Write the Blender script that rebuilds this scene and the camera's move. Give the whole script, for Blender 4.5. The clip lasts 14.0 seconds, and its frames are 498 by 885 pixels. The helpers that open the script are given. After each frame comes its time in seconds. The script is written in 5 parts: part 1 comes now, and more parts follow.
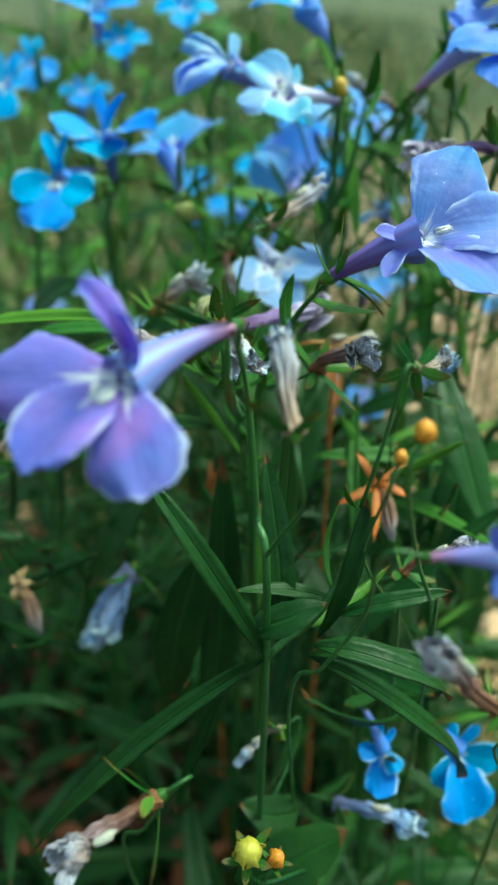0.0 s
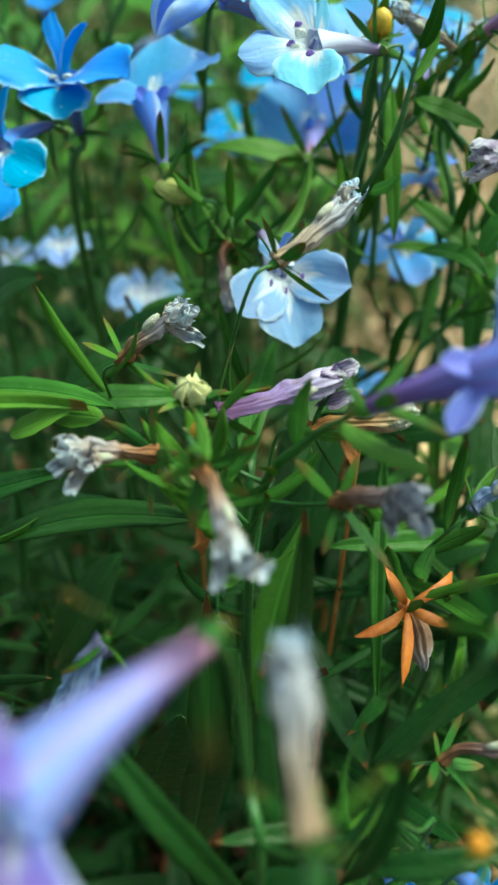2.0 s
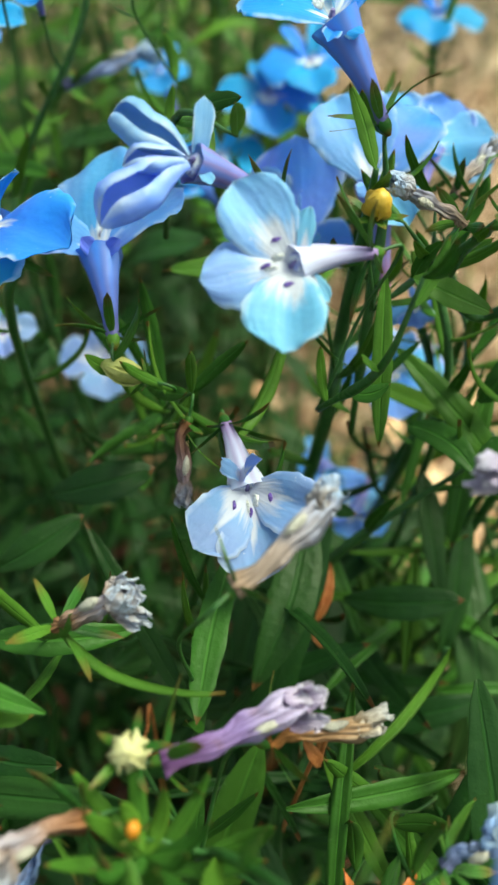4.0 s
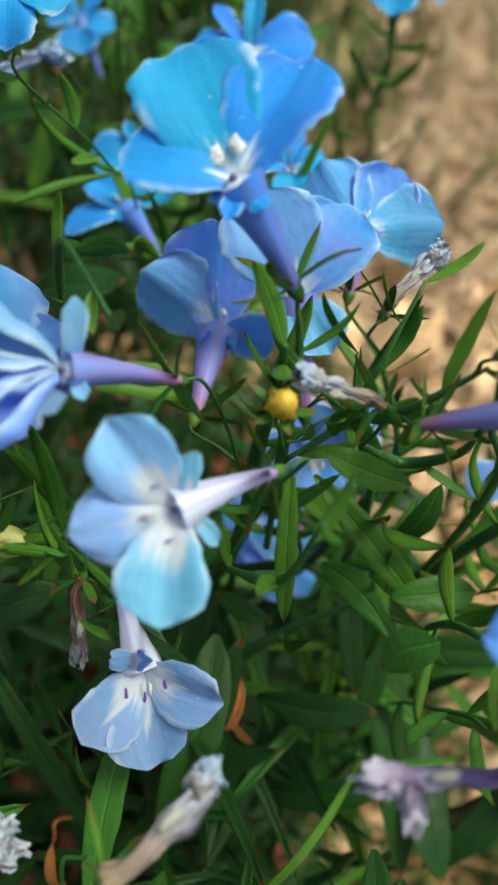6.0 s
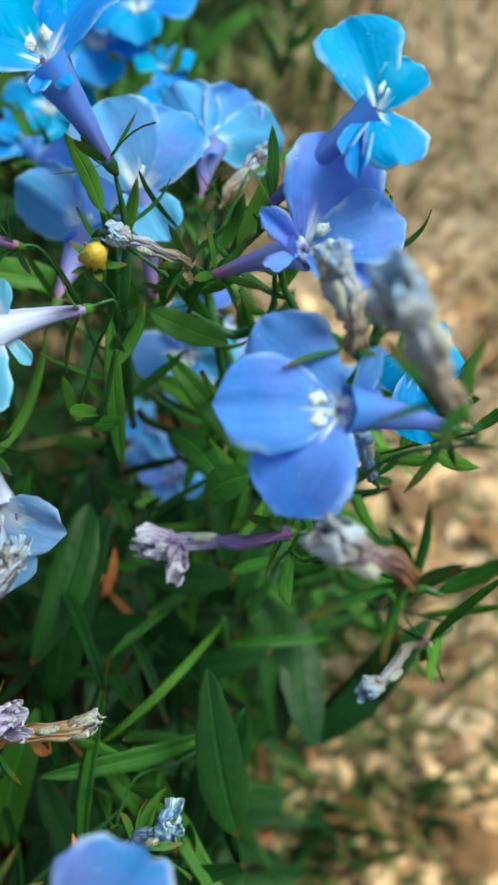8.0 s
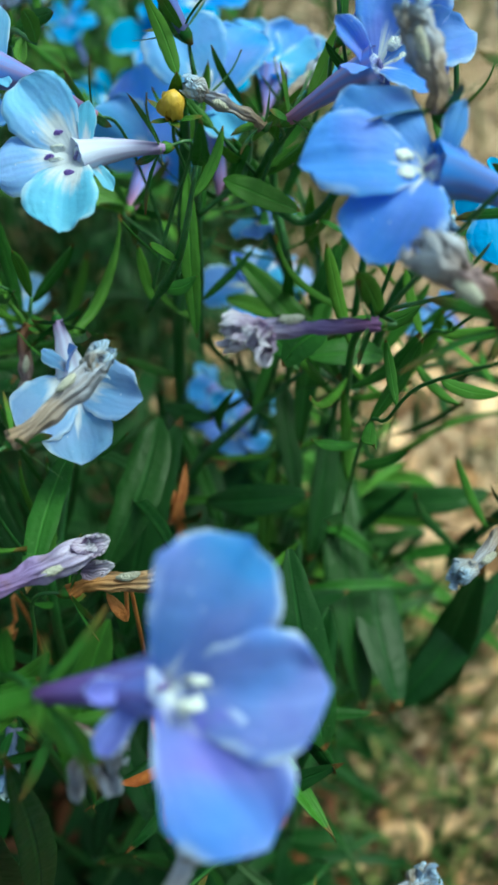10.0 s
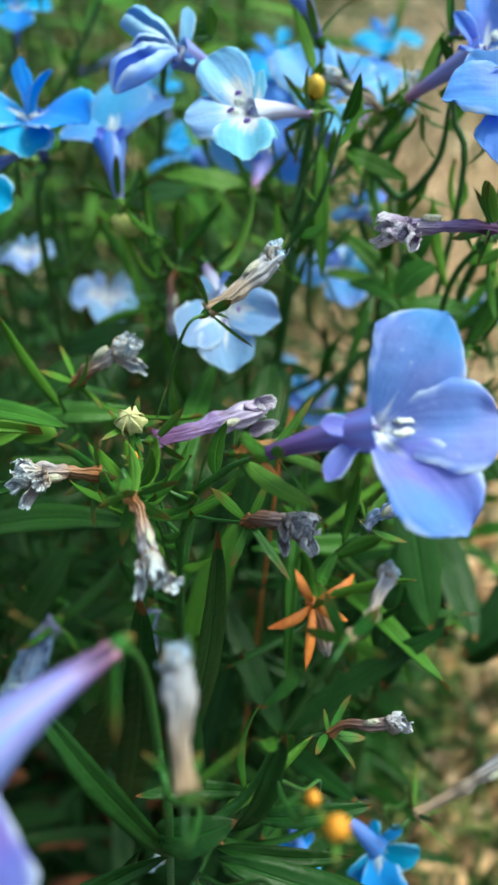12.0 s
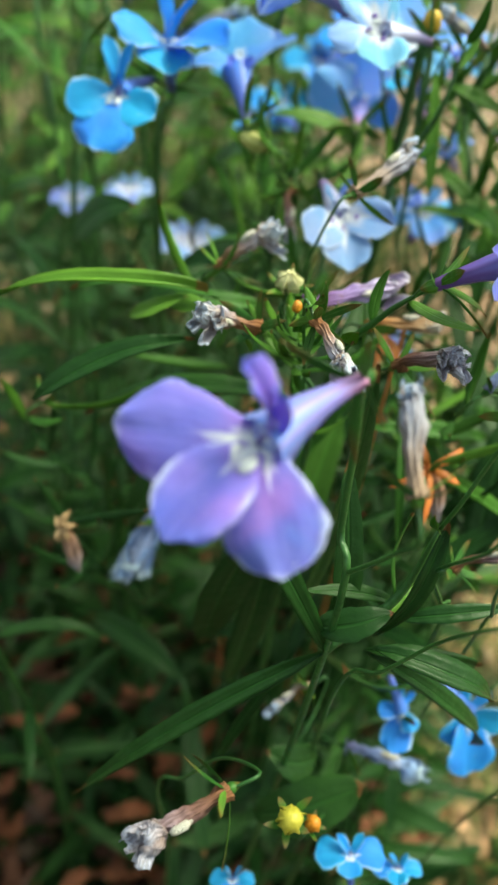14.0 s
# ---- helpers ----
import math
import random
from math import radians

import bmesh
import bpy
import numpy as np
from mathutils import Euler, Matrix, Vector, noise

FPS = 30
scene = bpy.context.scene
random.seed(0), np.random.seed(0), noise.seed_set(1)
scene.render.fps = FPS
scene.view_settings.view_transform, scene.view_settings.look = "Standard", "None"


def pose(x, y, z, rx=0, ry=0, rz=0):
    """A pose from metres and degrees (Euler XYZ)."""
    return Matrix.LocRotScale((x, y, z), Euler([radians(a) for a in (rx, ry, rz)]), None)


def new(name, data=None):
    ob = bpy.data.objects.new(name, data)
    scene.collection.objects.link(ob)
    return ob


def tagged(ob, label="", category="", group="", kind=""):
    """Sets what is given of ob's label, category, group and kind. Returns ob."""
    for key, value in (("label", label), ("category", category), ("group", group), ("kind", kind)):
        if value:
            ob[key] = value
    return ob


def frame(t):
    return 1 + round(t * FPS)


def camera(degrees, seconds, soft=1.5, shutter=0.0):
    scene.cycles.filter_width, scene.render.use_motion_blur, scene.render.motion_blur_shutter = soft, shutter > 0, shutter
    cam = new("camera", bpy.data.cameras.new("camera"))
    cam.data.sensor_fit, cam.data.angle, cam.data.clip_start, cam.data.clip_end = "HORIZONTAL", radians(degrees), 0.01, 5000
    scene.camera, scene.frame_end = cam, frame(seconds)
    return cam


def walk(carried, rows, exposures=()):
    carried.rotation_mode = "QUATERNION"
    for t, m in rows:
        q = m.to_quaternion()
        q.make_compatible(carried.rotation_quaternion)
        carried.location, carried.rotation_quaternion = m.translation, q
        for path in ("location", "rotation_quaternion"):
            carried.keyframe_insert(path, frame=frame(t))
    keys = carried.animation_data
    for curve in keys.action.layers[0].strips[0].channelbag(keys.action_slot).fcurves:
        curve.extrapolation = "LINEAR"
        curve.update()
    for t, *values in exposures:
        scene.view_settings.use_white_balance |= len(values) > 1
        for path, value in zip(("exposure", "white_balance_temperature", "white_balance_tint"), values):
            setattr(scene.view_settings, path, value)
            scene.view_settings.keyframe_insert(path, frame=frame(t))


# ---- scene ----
cam = camera(34.92, 14.0, soft=2.7)
PATH = [
    (0.0, 0.00000, 0.00000, 0.24700, 58.00, -0.00, 0.00),
    (0.5, -0.00093, 0.00905, 0.24779, 56.22, -0.69, -0.21),
    (1.0, 0.00073, 0.01794, 0.24842, 53.54, -0.71, -0.12),
    (1.5, 0.00107, 0.02585, 0.24949, 50.55, -0.17, 0.68),
    (2.0, 0.00054, 0.03291, 0.25254, 48.02, -0.68, 0.97),
    (2.5, 0.00174, 0.04098, 0.25309, 45.78, -1.11, 0.89),
    (3.0, 0.00030, 0.05020, 0.25571, 42.81, -2.06, 1.13),
    (3.2, 0.00177, 0.05260, 0.25809, 42.45, -2.23, 0.88),
    (5.3, -0.00151, 0.08728, 0.27940, 31.76, -6.11, 1.66),
    (5.5, -0.00013, 0.08935, 0.27937, 31.12, -6.20, 0.89),
    (6.0, 0.00551, 0.09329, 0.28041, 28.34, -5.97, 0.48),
    (6.5, 0.01060, 0.09449, 0.28485, 28.05, -5.96, 0.51),
    (7.0, 0.01551, 0.09023, 0.28544, 27.05, -6.48, 0.80),
    (7.2, 0.01809, 0.08699, 0.28620, 26.68, -6.93, 0.48),
    (9.3, 0.02224, 0.06138, 0.27392, 36.52, -2.65, -0.37),
    (9.5, 0.02198, 0.05965, 0.27135, 37.24, -2.28, -0.52),
    (10.0, 0.01887, 0.05448, 0.26894, 37.86, -2.33, 0.21),
    (10.5, 0.01400, 0.04706, 0.26941, 40.08, -2.82, 0.38),
    (11.0, 0.01254, 0.04064, 0.26853, 41.86, -2.89, 0.31),
    (11.5, 0.00993, 0.03409, 0.26745, 44.80, -2.86, -0.03),
    (12.0, 0.00416, 0.02789, 0.26463, 45.68, -3.53, 0.61),
    (12.5, -0.00193, 0.02363, 0.26243, 45.80, -3.81, 1.05),
    (13.0, -0.00984, 0.02025, 0.25955, 45.72, -4.59, 1.53),
    (13.5, -0.01124, 0.01465, 0.25716, 46.56, -5.21, 1.44),
    (14.0, -0.01148, 0.00838, 0.25685, 47.64, -5.70, 1.31),
]
walk(cam, [(row[0], pose(*row[1:])) for row in PATH], exposures=[(0.0, 0.96, 6350, -33), (0.5, 1.12, 6780, -34), (1.0, 1.0, 6690, -40), (2.0, 0.97, 7010, -33), (3.0, 1.08, 7470, -28), (5.5, 0.44, 7300, -5), (6.0, 0.46, 7230, -13), (7.0, 0.6, 6950, -17), (9.5, 0.36, 5800, -32), (10.0, 0.55, 6070, -32), (10.5, 0.66, 6270, -24), (11.4, 0.6, 6060, -21), (12.0, 0.92, 6750, -22), (12.5, 0.84, 6370, -35), (13.0, 0.94, 6730, -37), (13.5, 1.14, 7180, -25), (14.0, 1.15, 7620, -16)])

cam.data.dof.use_dof = True
cam.data.dof.focus_distance = 0.072
cam.data.dof.aperture_fstop = 35.0

# ---- light: bright overcast sky with a broad, weak sun ----
SUN_ELEV, SUN_TURN = radians(62), radians(66)
world = bpy.data.worlds.new("overcast_sky")
scene.world = world
world.use_nodes = True
wn = world.node_tree.nodes
sky = wn.new("ShaderNodeTexSky")
sky.sky_type, sky.sun_disc = "NISHITA", False
sky.sun_elevation, sky.sun_rotation = SUN_ELEV, SUN_TURN
sky.dust_density, sky.air_density = 4.0, 1.2
cloud = wn.new("ShaderNodeHueSaturation")
cloud.inputs["Saturation"].default_value = 0.6
world.node_tree.links.new(sky.outputs[0], cloud.inputs["Color"])
world.node_tree.links.new(cloud.outputs[0], wn["Background"].inputs[0])
wn["Background"].inputs[1].default_value = 0.14
sun_data = bpy.data.lights.new("sun", "SUN")
sun_data.energy, sun_data.angle, sun_data.color = 2.7, radians(26), (1.0, 0.95, 0.88)
sun = new("sun", sun_data)
towards = Vector((math.sin(SUN_TURN) * math.cos(SUN_ELEV), math.cos(SUN_TURN) * math.cos(SUN_ELEV), math.sin(SUN_ELEV)))
sun.matrix_world = Matrix.Translation((0, 0, 2)) @ towards.to_track_quat("Z", "Y").to_matrix().to_4x4()

CM = 0.01
rng = random.Random(7)


# ---- materials ----
class Mat:
    """A node material being wired up."""

    def __init__(self, name, rough=0.5):
        self.m = bpy.data.materials.new(name)
        self.m.use_nodes = True
        self.t = self.m.node_tree
        self.b = self.t.nodes["Principled BSDF"]
        self.b.inputs["Roughness"].default_value = rough
        self.out = self.t.nodes["Material Output"]

    def n(self, kind, **put):
        node = self.t.nodes.new("ShaderNode" + kind)
        for k, v in put.items():
            node.inputs[k].default_value = v
        return node

    def link(self, a, b):
        self.t.links.new(a, b)

    def ramp(self, fac, stops):
        r = self.n("ValToRGB")
        e = r.color_ramp.elements
        while len(e) < len(stops):
            e.new(0.5)
        for el, (p, c) in zip(e, stops):
            el.position, el.color = p, (*c, 1)
        self.link(fac, r.inputs[0])
        return r.outputs[0]

    def mix(self, fac, a, b, blend="MIX"):
        m = self.t.nodes.new("ShaderNodeMix")
        m.data_type, m.blend_type = "RGBA", blend
        for sock, v in ((m.inputs[0], fac), (m.inputs[6], a), (m.inputs[7], b)):
            if isinstance(v, (int, float)):
                sock.default_value = v
            elif isinstance(v, tuple):
                sock.default_value = (*v, 1)
            else:
                self.link(v, sock)
        return m.outputs[2]

    def math(self, op, a, b=0.0, c=0.0):
        m = self.t.nodes.new("ShaderNodeMath")
        m.operation = op
        for sock, v in zip(m.inputs, (a, b, c)):
            if isinstance(v, (int, float)):
                sock.default_value = v
            else:
                self.link(v, sock)
        return m.outputs[0]

    def noise(self, scale, detail=3.0, coord=None, distortion=0.0):
        nz = self.n("TexNoise", Scale=scale, Detail=detail, Distortion=distortion)
        if coord is not None:
            self.link(coord, nz.inputs["Vector"])
        return nz.outputs["Fac"]

    def world_place(self):
        return self.n("NewGeometry").outputs["Position"]

    def uv(self):
        s = self.n("SeparateXYZ")
        self.link(self.n("TexCoord").outputs["UV"], s.inputs[0])
        return s.outputs[0], s.outputs[1]

    def chance(self):
        return self.n("ObjectInfo").outputs["Random"]

    def bump(self, height, strength=0.3, distance=0.0005):
        b = self.n("Bump", Strength=strength, Distance=distance)
        self.link(height, b.inputs["Height"])
        self.link(b.outputs[0], self.b.inputs["Normal"])

    def thin(self, colour, share):
        """Lets part of the light through, as petals and leaves do."""
        tr = self.n("BsdfTranslucent")
        self.link(colour, tr.inputs["Color"])
        mx = self.n("MixShader", Fac=share)
        self.link(self.b.outputs[0], mx.inputs[1])
        self.link(tr.outputs[0], mx.inputs[2])
        self.link(mx.outputs[0], self.out.inputs[0])

    def done(self, colour):
        self.link(colour, self.b.inputs["Base Color"])
        return self.m


def petal_material(name, body, rim, second, white=(0.88, 0.90, 0.94), reach=0.17, spread=0.25):
    k = Mat(name, 0.52)
    k.b.inputs["Specular IOR Level"].default_value = 0.25
    u, v = k.uv()
    pos = k.world_place()
    across = k.math("ABSOLUTE", k.math("SUBTRACT", u, 0.5))
    wob = k.math("MULTIPLY", k.math("SUBTRACT", k.noise(420.0, 3, pos), 0.5), 0.16)
    # white runs out from the throat in uneven streaks along the petal
    fan = k.n("CombineXYZ")
    k.link(k.math("MULTIPLY", u, 11.0), fan.inputs[0])
    k.link(k.math("MULTIPLY", v, 1.6), fan.inputs[1])
    k.link(k.math("MULTIPLY", k.chance(), 40.0), fan.inputs[2])
    streak = k.noise(1.0, 2, fan.outputs[0])
    edge = k.math("ADD", k.math("ADD", v, wob), k.math("ADD", k.math("MULTIPLY", across, 0.7), k.math("MULTIPLY", k.math("SUBTRACT", streak, 0.5), 0.55)))
    patch = k.ramp(edge, [(reach - 0.10, (1, 1, 1)), (reach + 0.08, (0, 0, 0))])
    drift = k.ramp(k.noise(95.0, 2, pos, 0.6), [(0.38, (0, 0, 0)), (0.64, (1, 1, 1))])
    tone = k.mix(k.math("MULTIPLY", k.noise(260.0, 3, pos), 0.7), k.mix(drift, body, second), rim)
    shift = k.n("HueSaturation", Saturation=1.0)
    k.link(k.math("ADD", 0.5 - 0.02, k.math("MULTIPLY", k.chance(), 0.04)), shift.inputs["Hue"])
    k.link(k.math("ADD", 1 - spread / 2, k.math("MULTIPLY", k.chance(), spread)), shift.inputs["Value"])
    k.link(tone, shift.inputs["Color"])
    # fine veins fanning along the petal, and a paler worn border
    vein = k.n("TexWave", Scale=3.2, Distortion=5.0, Detail=3.0)
    vein.bands_direction = "X"
    k.link(k.n("TexCoord").outputs["UV"], vein.inputs["Vector"])
    tone2 = k.mix(k.math("MULTIPLY", k.ramp(streak, [(0.40, (1, 1, 1)), (0.56, (0, 0, 0))]), 0.13), shift.outputs[0], tuple(c * 0.72 for c in body))
    border = k.ramp(k.math("ADD", k.math("MAXIMUM", k.math("MULTIPLY", across, 2.0), v), wob), [(0.79, (0, 0, 0)), (0.97, (1, 1, 1))])
    tone3 = k.mix(k.math("MULTIPLY", border, 0.32), tone2, rim)
    worn = k.math("MULTIPLY", border, k.ramp(k.noise(300.0, 3, pos), [(0.44, (0, 0, 0)), (0.58, (1, 1, 1))]))
    tone3 = k.mix(k.math("MULTIPLY", worn, 0.58), tone3, (0.76, 0.82, 0.93))
    col = k.mix(patch, tone3, white)
    # sparse tiny white specks over the petal
    white_specks = k.ramp(k.noise(2600.0, 1, pos), [(0.765, (0, 0, 0)), (0.80, (1, 1, 1))])
    col = k.mix(k.math("MULTIPLY", white_specks, 0.7), col, (0.85, 0.88, 0.95))
    k.bump(k.math("ADD", k.math("MULTIPLY", vein.outputs["Fac"], 0.12), k.math("ADD", k.noise(900.0, 4, pos), k.math("MULTIPLY", k.noise(230.0, 2, pos), 2.2))), 0.46, 0.0003)
    k.b.inputs["Sheen Weight"].default_value = 0.04
    k.thin(col, 0.42)
    return k.done(col)


def tube_material(name, base, mid, mouth):
    k = Mat(name, 0.45)
    u, v = k.uv()
    col = k.ramp(v, [(0.0, base), (0.35, mid), (1.0, mouth)])
    vein = k.n("TexWave", Scale=2.6, Distortion=1.0, Detail=2.0)
    vein.bands_direction = "X"
    k.link(k.n("TexCoord").outputs["UV"], vein.inputs["Vector"])
    col = k.mix(k.math("MULTIPLY", vein.outputs["Fac"], 0.4), col, base)
    k.bump(k.math("ADD", k.math("MULTIPLY", vein.outputs["Fac"], 0.3), k.noise(700.0, 3, k.world_place())), 0.25, 0.0002)
    k.thin(col, 0.2)
    return k.done(col)


def withered_material(name, foot, middle, tip):
    k = Mat(name, 0.7)
    u, v = k.uv()
    pos = k.world_place()
    wob = k.math("MULTIPLY", k.math("SUBTRACT", k.noise(350.0, 4, pos), 0.5), 0.5)
    col = k.ramp(k.math("ADD", v, wob), [(0.05, foot), (0.5, middle), (0.95, tip)])
    crease = k.n("TexWave", Scale=3.0, Distortion=7.0, Detail=4.0)
    crease.bands_direction = "X"
    k.link(k.n("TexCoord").outputs["UV"], crease.inputs["Vector"])
    dark = tuple(c * 0.4 for c in foot)
    # dried brown lines, with the folds' shade put into their colour
    lines = k.ramp(crease.outputs["Fac"], [(0.12, (1, 1, 1)), (0.42, (0, 0, 0))])
    col = k.mix(k.math("MULTIPLY", lines, 0.38), col, dark)
    blot = k.ramp(k.noise(800.0, 4, pos), [(0.58, (0, 0, 0)), (0.72, (1, 1, 1))])
    col = k.mix(k.math("MULTIPLY", blot, 0.35), col, (0.16, 0.08, 0.06))
    k.bump(k.math("ADD", crease.outputs["Fac"], k.noise(600.0, 5, pos)), 0.45, 0.0006)
    k.b.inputs["Specular IOR Level"].default_value = 0.2
    k.thin(col, 0.22)
    return k.done(col)


def leaf_material(name, deep, bright, share=0.22, rough=0.42, young=0.8, dry=0.99):
    k = Mat(name, rough)
    k.b.inputs["Specular IOR Level"].default_value = 0.20
    u, v = k.uv()
    pos = k.world_place()
    across = k.math("ABSOLUTE", k.math("SUBTRACT", u, 0.5))
    rib = k.ramp(across, [(0.02, (1, 1, 1)), (0.07, (0, 0, 0))])
    col = k.mix(k.noise(110.0, 4, pos), deep, bright)
    col = k.mix(k.ramp(k.chance(), [(0.25, (0, 0, 0)), (0.95, (young, young, young))]), col, (bright[0] * 2.4, bright[1] * 1.6, bright[2] * 1.2))
    col = k.mix(k.math("MULTIPLY", k.ramp(k.noise(45.0, 3, pos), [(0.4, (0, 0, 0)), (0.7, (1, 1, 1))]), 0.45), col, deep)
    col = k.mix(k.math("MULTIPLY", rib, 0.16), col, tuple(min(1, c * 2.3) for c in bright))
    speck = k.ramp(k.noise(1500.0, 2, pos), [(0.66, (0, 0, 0)), (0.74, (1, 1, 1))])
    col = k.mix(k.math("MULTIPLY", speck, 0.3 * young), col, (0.25, 0.36, 0.16))
    tipc = k.ramp(k.math("ADD", v, k.math("MULTIPLY", k.noise(500.0, 2, pos), 0.1)), [(dry, (0, 0, 0)), (dry + 0.06 + (0.99 - dry) * 0.8, (1, 1, 1))])
    col = k.mix(k.math("MULTIPLY", tipc, 0.7), col, (0.16, 0.06, 0.025))
    k.bump(k.math("ADD", k.noise(600.0, 4, pos), k.math("MULTIPLY", rib, -0.8)), 0.5, 0.0005)
    k.thin(col, share)
    return k.done(col)


def speckled_material(name, stops, scale, rough=0.85, island=0.0, bump=0.6):
    k = Mat(name, rough)
    pos = k.world_place()
    big, small = k.noise(scale, 4, pos), k.noise(scale * 7, 4, pos)
    fac = k.math("ADD", k.math("MULTIPLY", big, 0.6), k.math("MULTIPLY", small, 0.4))
    if island:
        ri = k.n("NewGeometry").outputs["Random Per Island"]
        fac = k.math("ADD", k.math("MULTIPLY", fac, 1 - island), k.math("MULTIPLY", ri, island))
    k.bump(small, bump, 0.0012)
    return k.done(k.ramp(fac, stops))


def grass_material(name):
    """Blades from dark green to straw, in patches as wide as a hand."""
    k = Mat(name, 0.5)
    pos = k.world_place()
    single = k.n("NewGeometry").outputs["Random Per Island"]
    fac = k.math("ADD", k.math("MULTIPLY", k.noise(24.0, 3, pos), 0.62), k.math("MULTIPLY", single, 0.38))
    col = k.ramp(fac, [(0.38, (0.012, 0.045, 0.008)), (0.52, (0.045, 0.10, 0.018)), (0.61, (0.15, 0.17, 0.045)), (0.70, (0.46, 0.37, 0.18))])
    k.bump(k.noise(420.0, 4, pos), 0.2, 0.0012)
    return k.done(col)


def ground_material(name):
    """Dark soil with painted shade by the plants, tan where it is dry, going over into a thin yellow-green lawn further
    off.
    """
    k = Mat(name, 0.9)
    pos = k.world_place()
    s = k.n("SeparateXYZ")
    k.link(pos, s.inputs[0])
    big, small = k.noise(14.0, 4, pos), k.noise(120.0, 5, pos)
    fac = k.math("ADD", k.math("MULTIPLY", big, 0.5), k.math("MULTIPLY", small, 0.5))
    soil = k.ramp(fac, [(0.32, (0.020, 0.014, 0.008)), (0.52, (0.11, 0.075, 0.048)), (0.74, (0.32, 0.24, 0.165))])
    turf = k.math("ADD", k.math("MULTIPLY", k.noise(6.5, 3, pos), 0.7), k.math("MULTIPLY", big, 0.3))
    lawn = k.ramp(turf, [(0.40, (0.008, 0.018, 0.003)), (0.5, (0.026, 0.040, 0.009)), (0.62, (0.10, 0.090, 0.034))])
    far = k.math("ADD", k.math("SUBTRACT", s.outputs[1], k.math("MULTIPLY", k.math("MINIMUM", k.math("MAXIMUM", s.outputs[0], 0.0), 0.4), 1.5)), k.math("MULTIPLY", k.math("SUBTRACT", k.noise(5.0, 3, pos), 0.5), 0.6))
    k.bump(small, 0.6, 0.004)
    # dark soil of the bed, with the shade under the plants put into its colour
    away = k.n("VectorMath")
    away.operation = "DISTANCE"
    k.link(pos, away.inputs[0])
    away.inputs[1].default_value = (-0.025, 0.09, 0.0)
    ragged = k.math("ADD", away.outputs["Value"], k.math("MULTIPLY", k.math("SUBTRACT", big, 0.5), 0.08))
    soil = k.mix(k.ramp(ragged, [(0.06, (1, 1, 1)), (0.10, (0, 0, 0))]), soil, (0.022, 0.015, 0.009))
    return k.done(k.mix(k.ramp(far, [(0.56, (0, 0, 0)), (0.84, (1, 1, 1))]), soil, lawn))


AZURE = petal_material("petal_azure", (0.012, 0.30, 0.78), (0.07, 0.48, 0.89), (0.03, 0.23, 0.76))
PERI = petal_material("petal_periwinkle", (0.05, 0.19, 0.78), (0.19, 0.33, 0.86), (0.25, 0.17, 0.73))
VIOLET = petal_material("petal_violet", (0.078, 0.145, 0.68), (0.25, 0.27, 0.77), (0.40, 0.15, 0.61), reach=0.22)
SKY = petal_material("petal_sky_blue", (0.16, 0.47, 0.80), (0.32, 0.60, 0.84), (0.27, 0.44, 0.80), white=(0.64, 0.66, 0.78), reach=0.46)
PALE = petal_material("petal_pale", (0.20, 0.37, 0.79), (0.36, 0.49, 0.83), (0.32, 0.37, 0.79), white=(0.66, 0.68, 0.82), reach=0.44)
CURL = petal_material("petal_rolled", (0.08, 0.38, 0.86), (0.50, 0.72, 0.92), (0.14, 0.30, 0.80), reach=0.16)
MIXED = petal_material("petal_blue_lilac", (0.05, 0.27, 0.78), (0.22, 0.48, 0.90), (0.17, 0.22, 0.74))
LILAC = petal_material("petal_lilac", (0.07, 0.40, 0.90), (0.28, 0.57, 0.93), (0.20, 0.34, 0.87), reach=0.24)
TUBE_VIOLET = tube_material("tube_violet", (0.10, 0.035, 0.20), (0.14, 0.085, 0.40), (0.12, 0.17, 0.62))
TUBE_PALE = tube_material("tube_pale", (0.26, 0.15, 0.42), (0.50, 0.50, 0.78), (0.62, 0.68, 0.90))
TUBE_BLUE = tube_material("tube_blue", (0.13, 0.12, 0.36), (0.10, 0.18, 0.66), (0.05, 0.22, 0.76))
TUBE_LILAC = tube_material("tube_lilac", (0.34, 0.13, 0.25), (0.19, 0.21, 0.66), (0.14, 0.26, 0.74))
ANTHER = speckled_material("anther_grey", [(0.3, (0.10, 0.07, 0.30)), (0.7, (0.27, 0.24, 0.54))], 500.0, 0.6)
HUSK = speckled_material("husk_grey", [(0.3, (0.30, 0.27, 0.24)), (0.7, (0.58, 0.56, 0.52))], 700.0, 0.7)
BEARD = speckled_material("throat_white", [(0.34, (0.34, 0.28, 0.52)), (0.42, (0.74, 0.76, 0.82)), (0.7, (0.90, 0.90, 0.88))], 900.0, 0.6)
PALATE = speckled_material("throat_palate", [(0.38, (0.18, 0.15, 0.52)), (0.48, (0.34, 0.42, 0.78)), (0.56, (0.74, 0.78, 0.88))], 900.0, 0.55)
SPOT = speckled_material("throat_violet", [(0.3, (0.16, 0.08, 0.46)), (0.7, (0.27, 0.15, 0.60))], 500.0, 0.6)
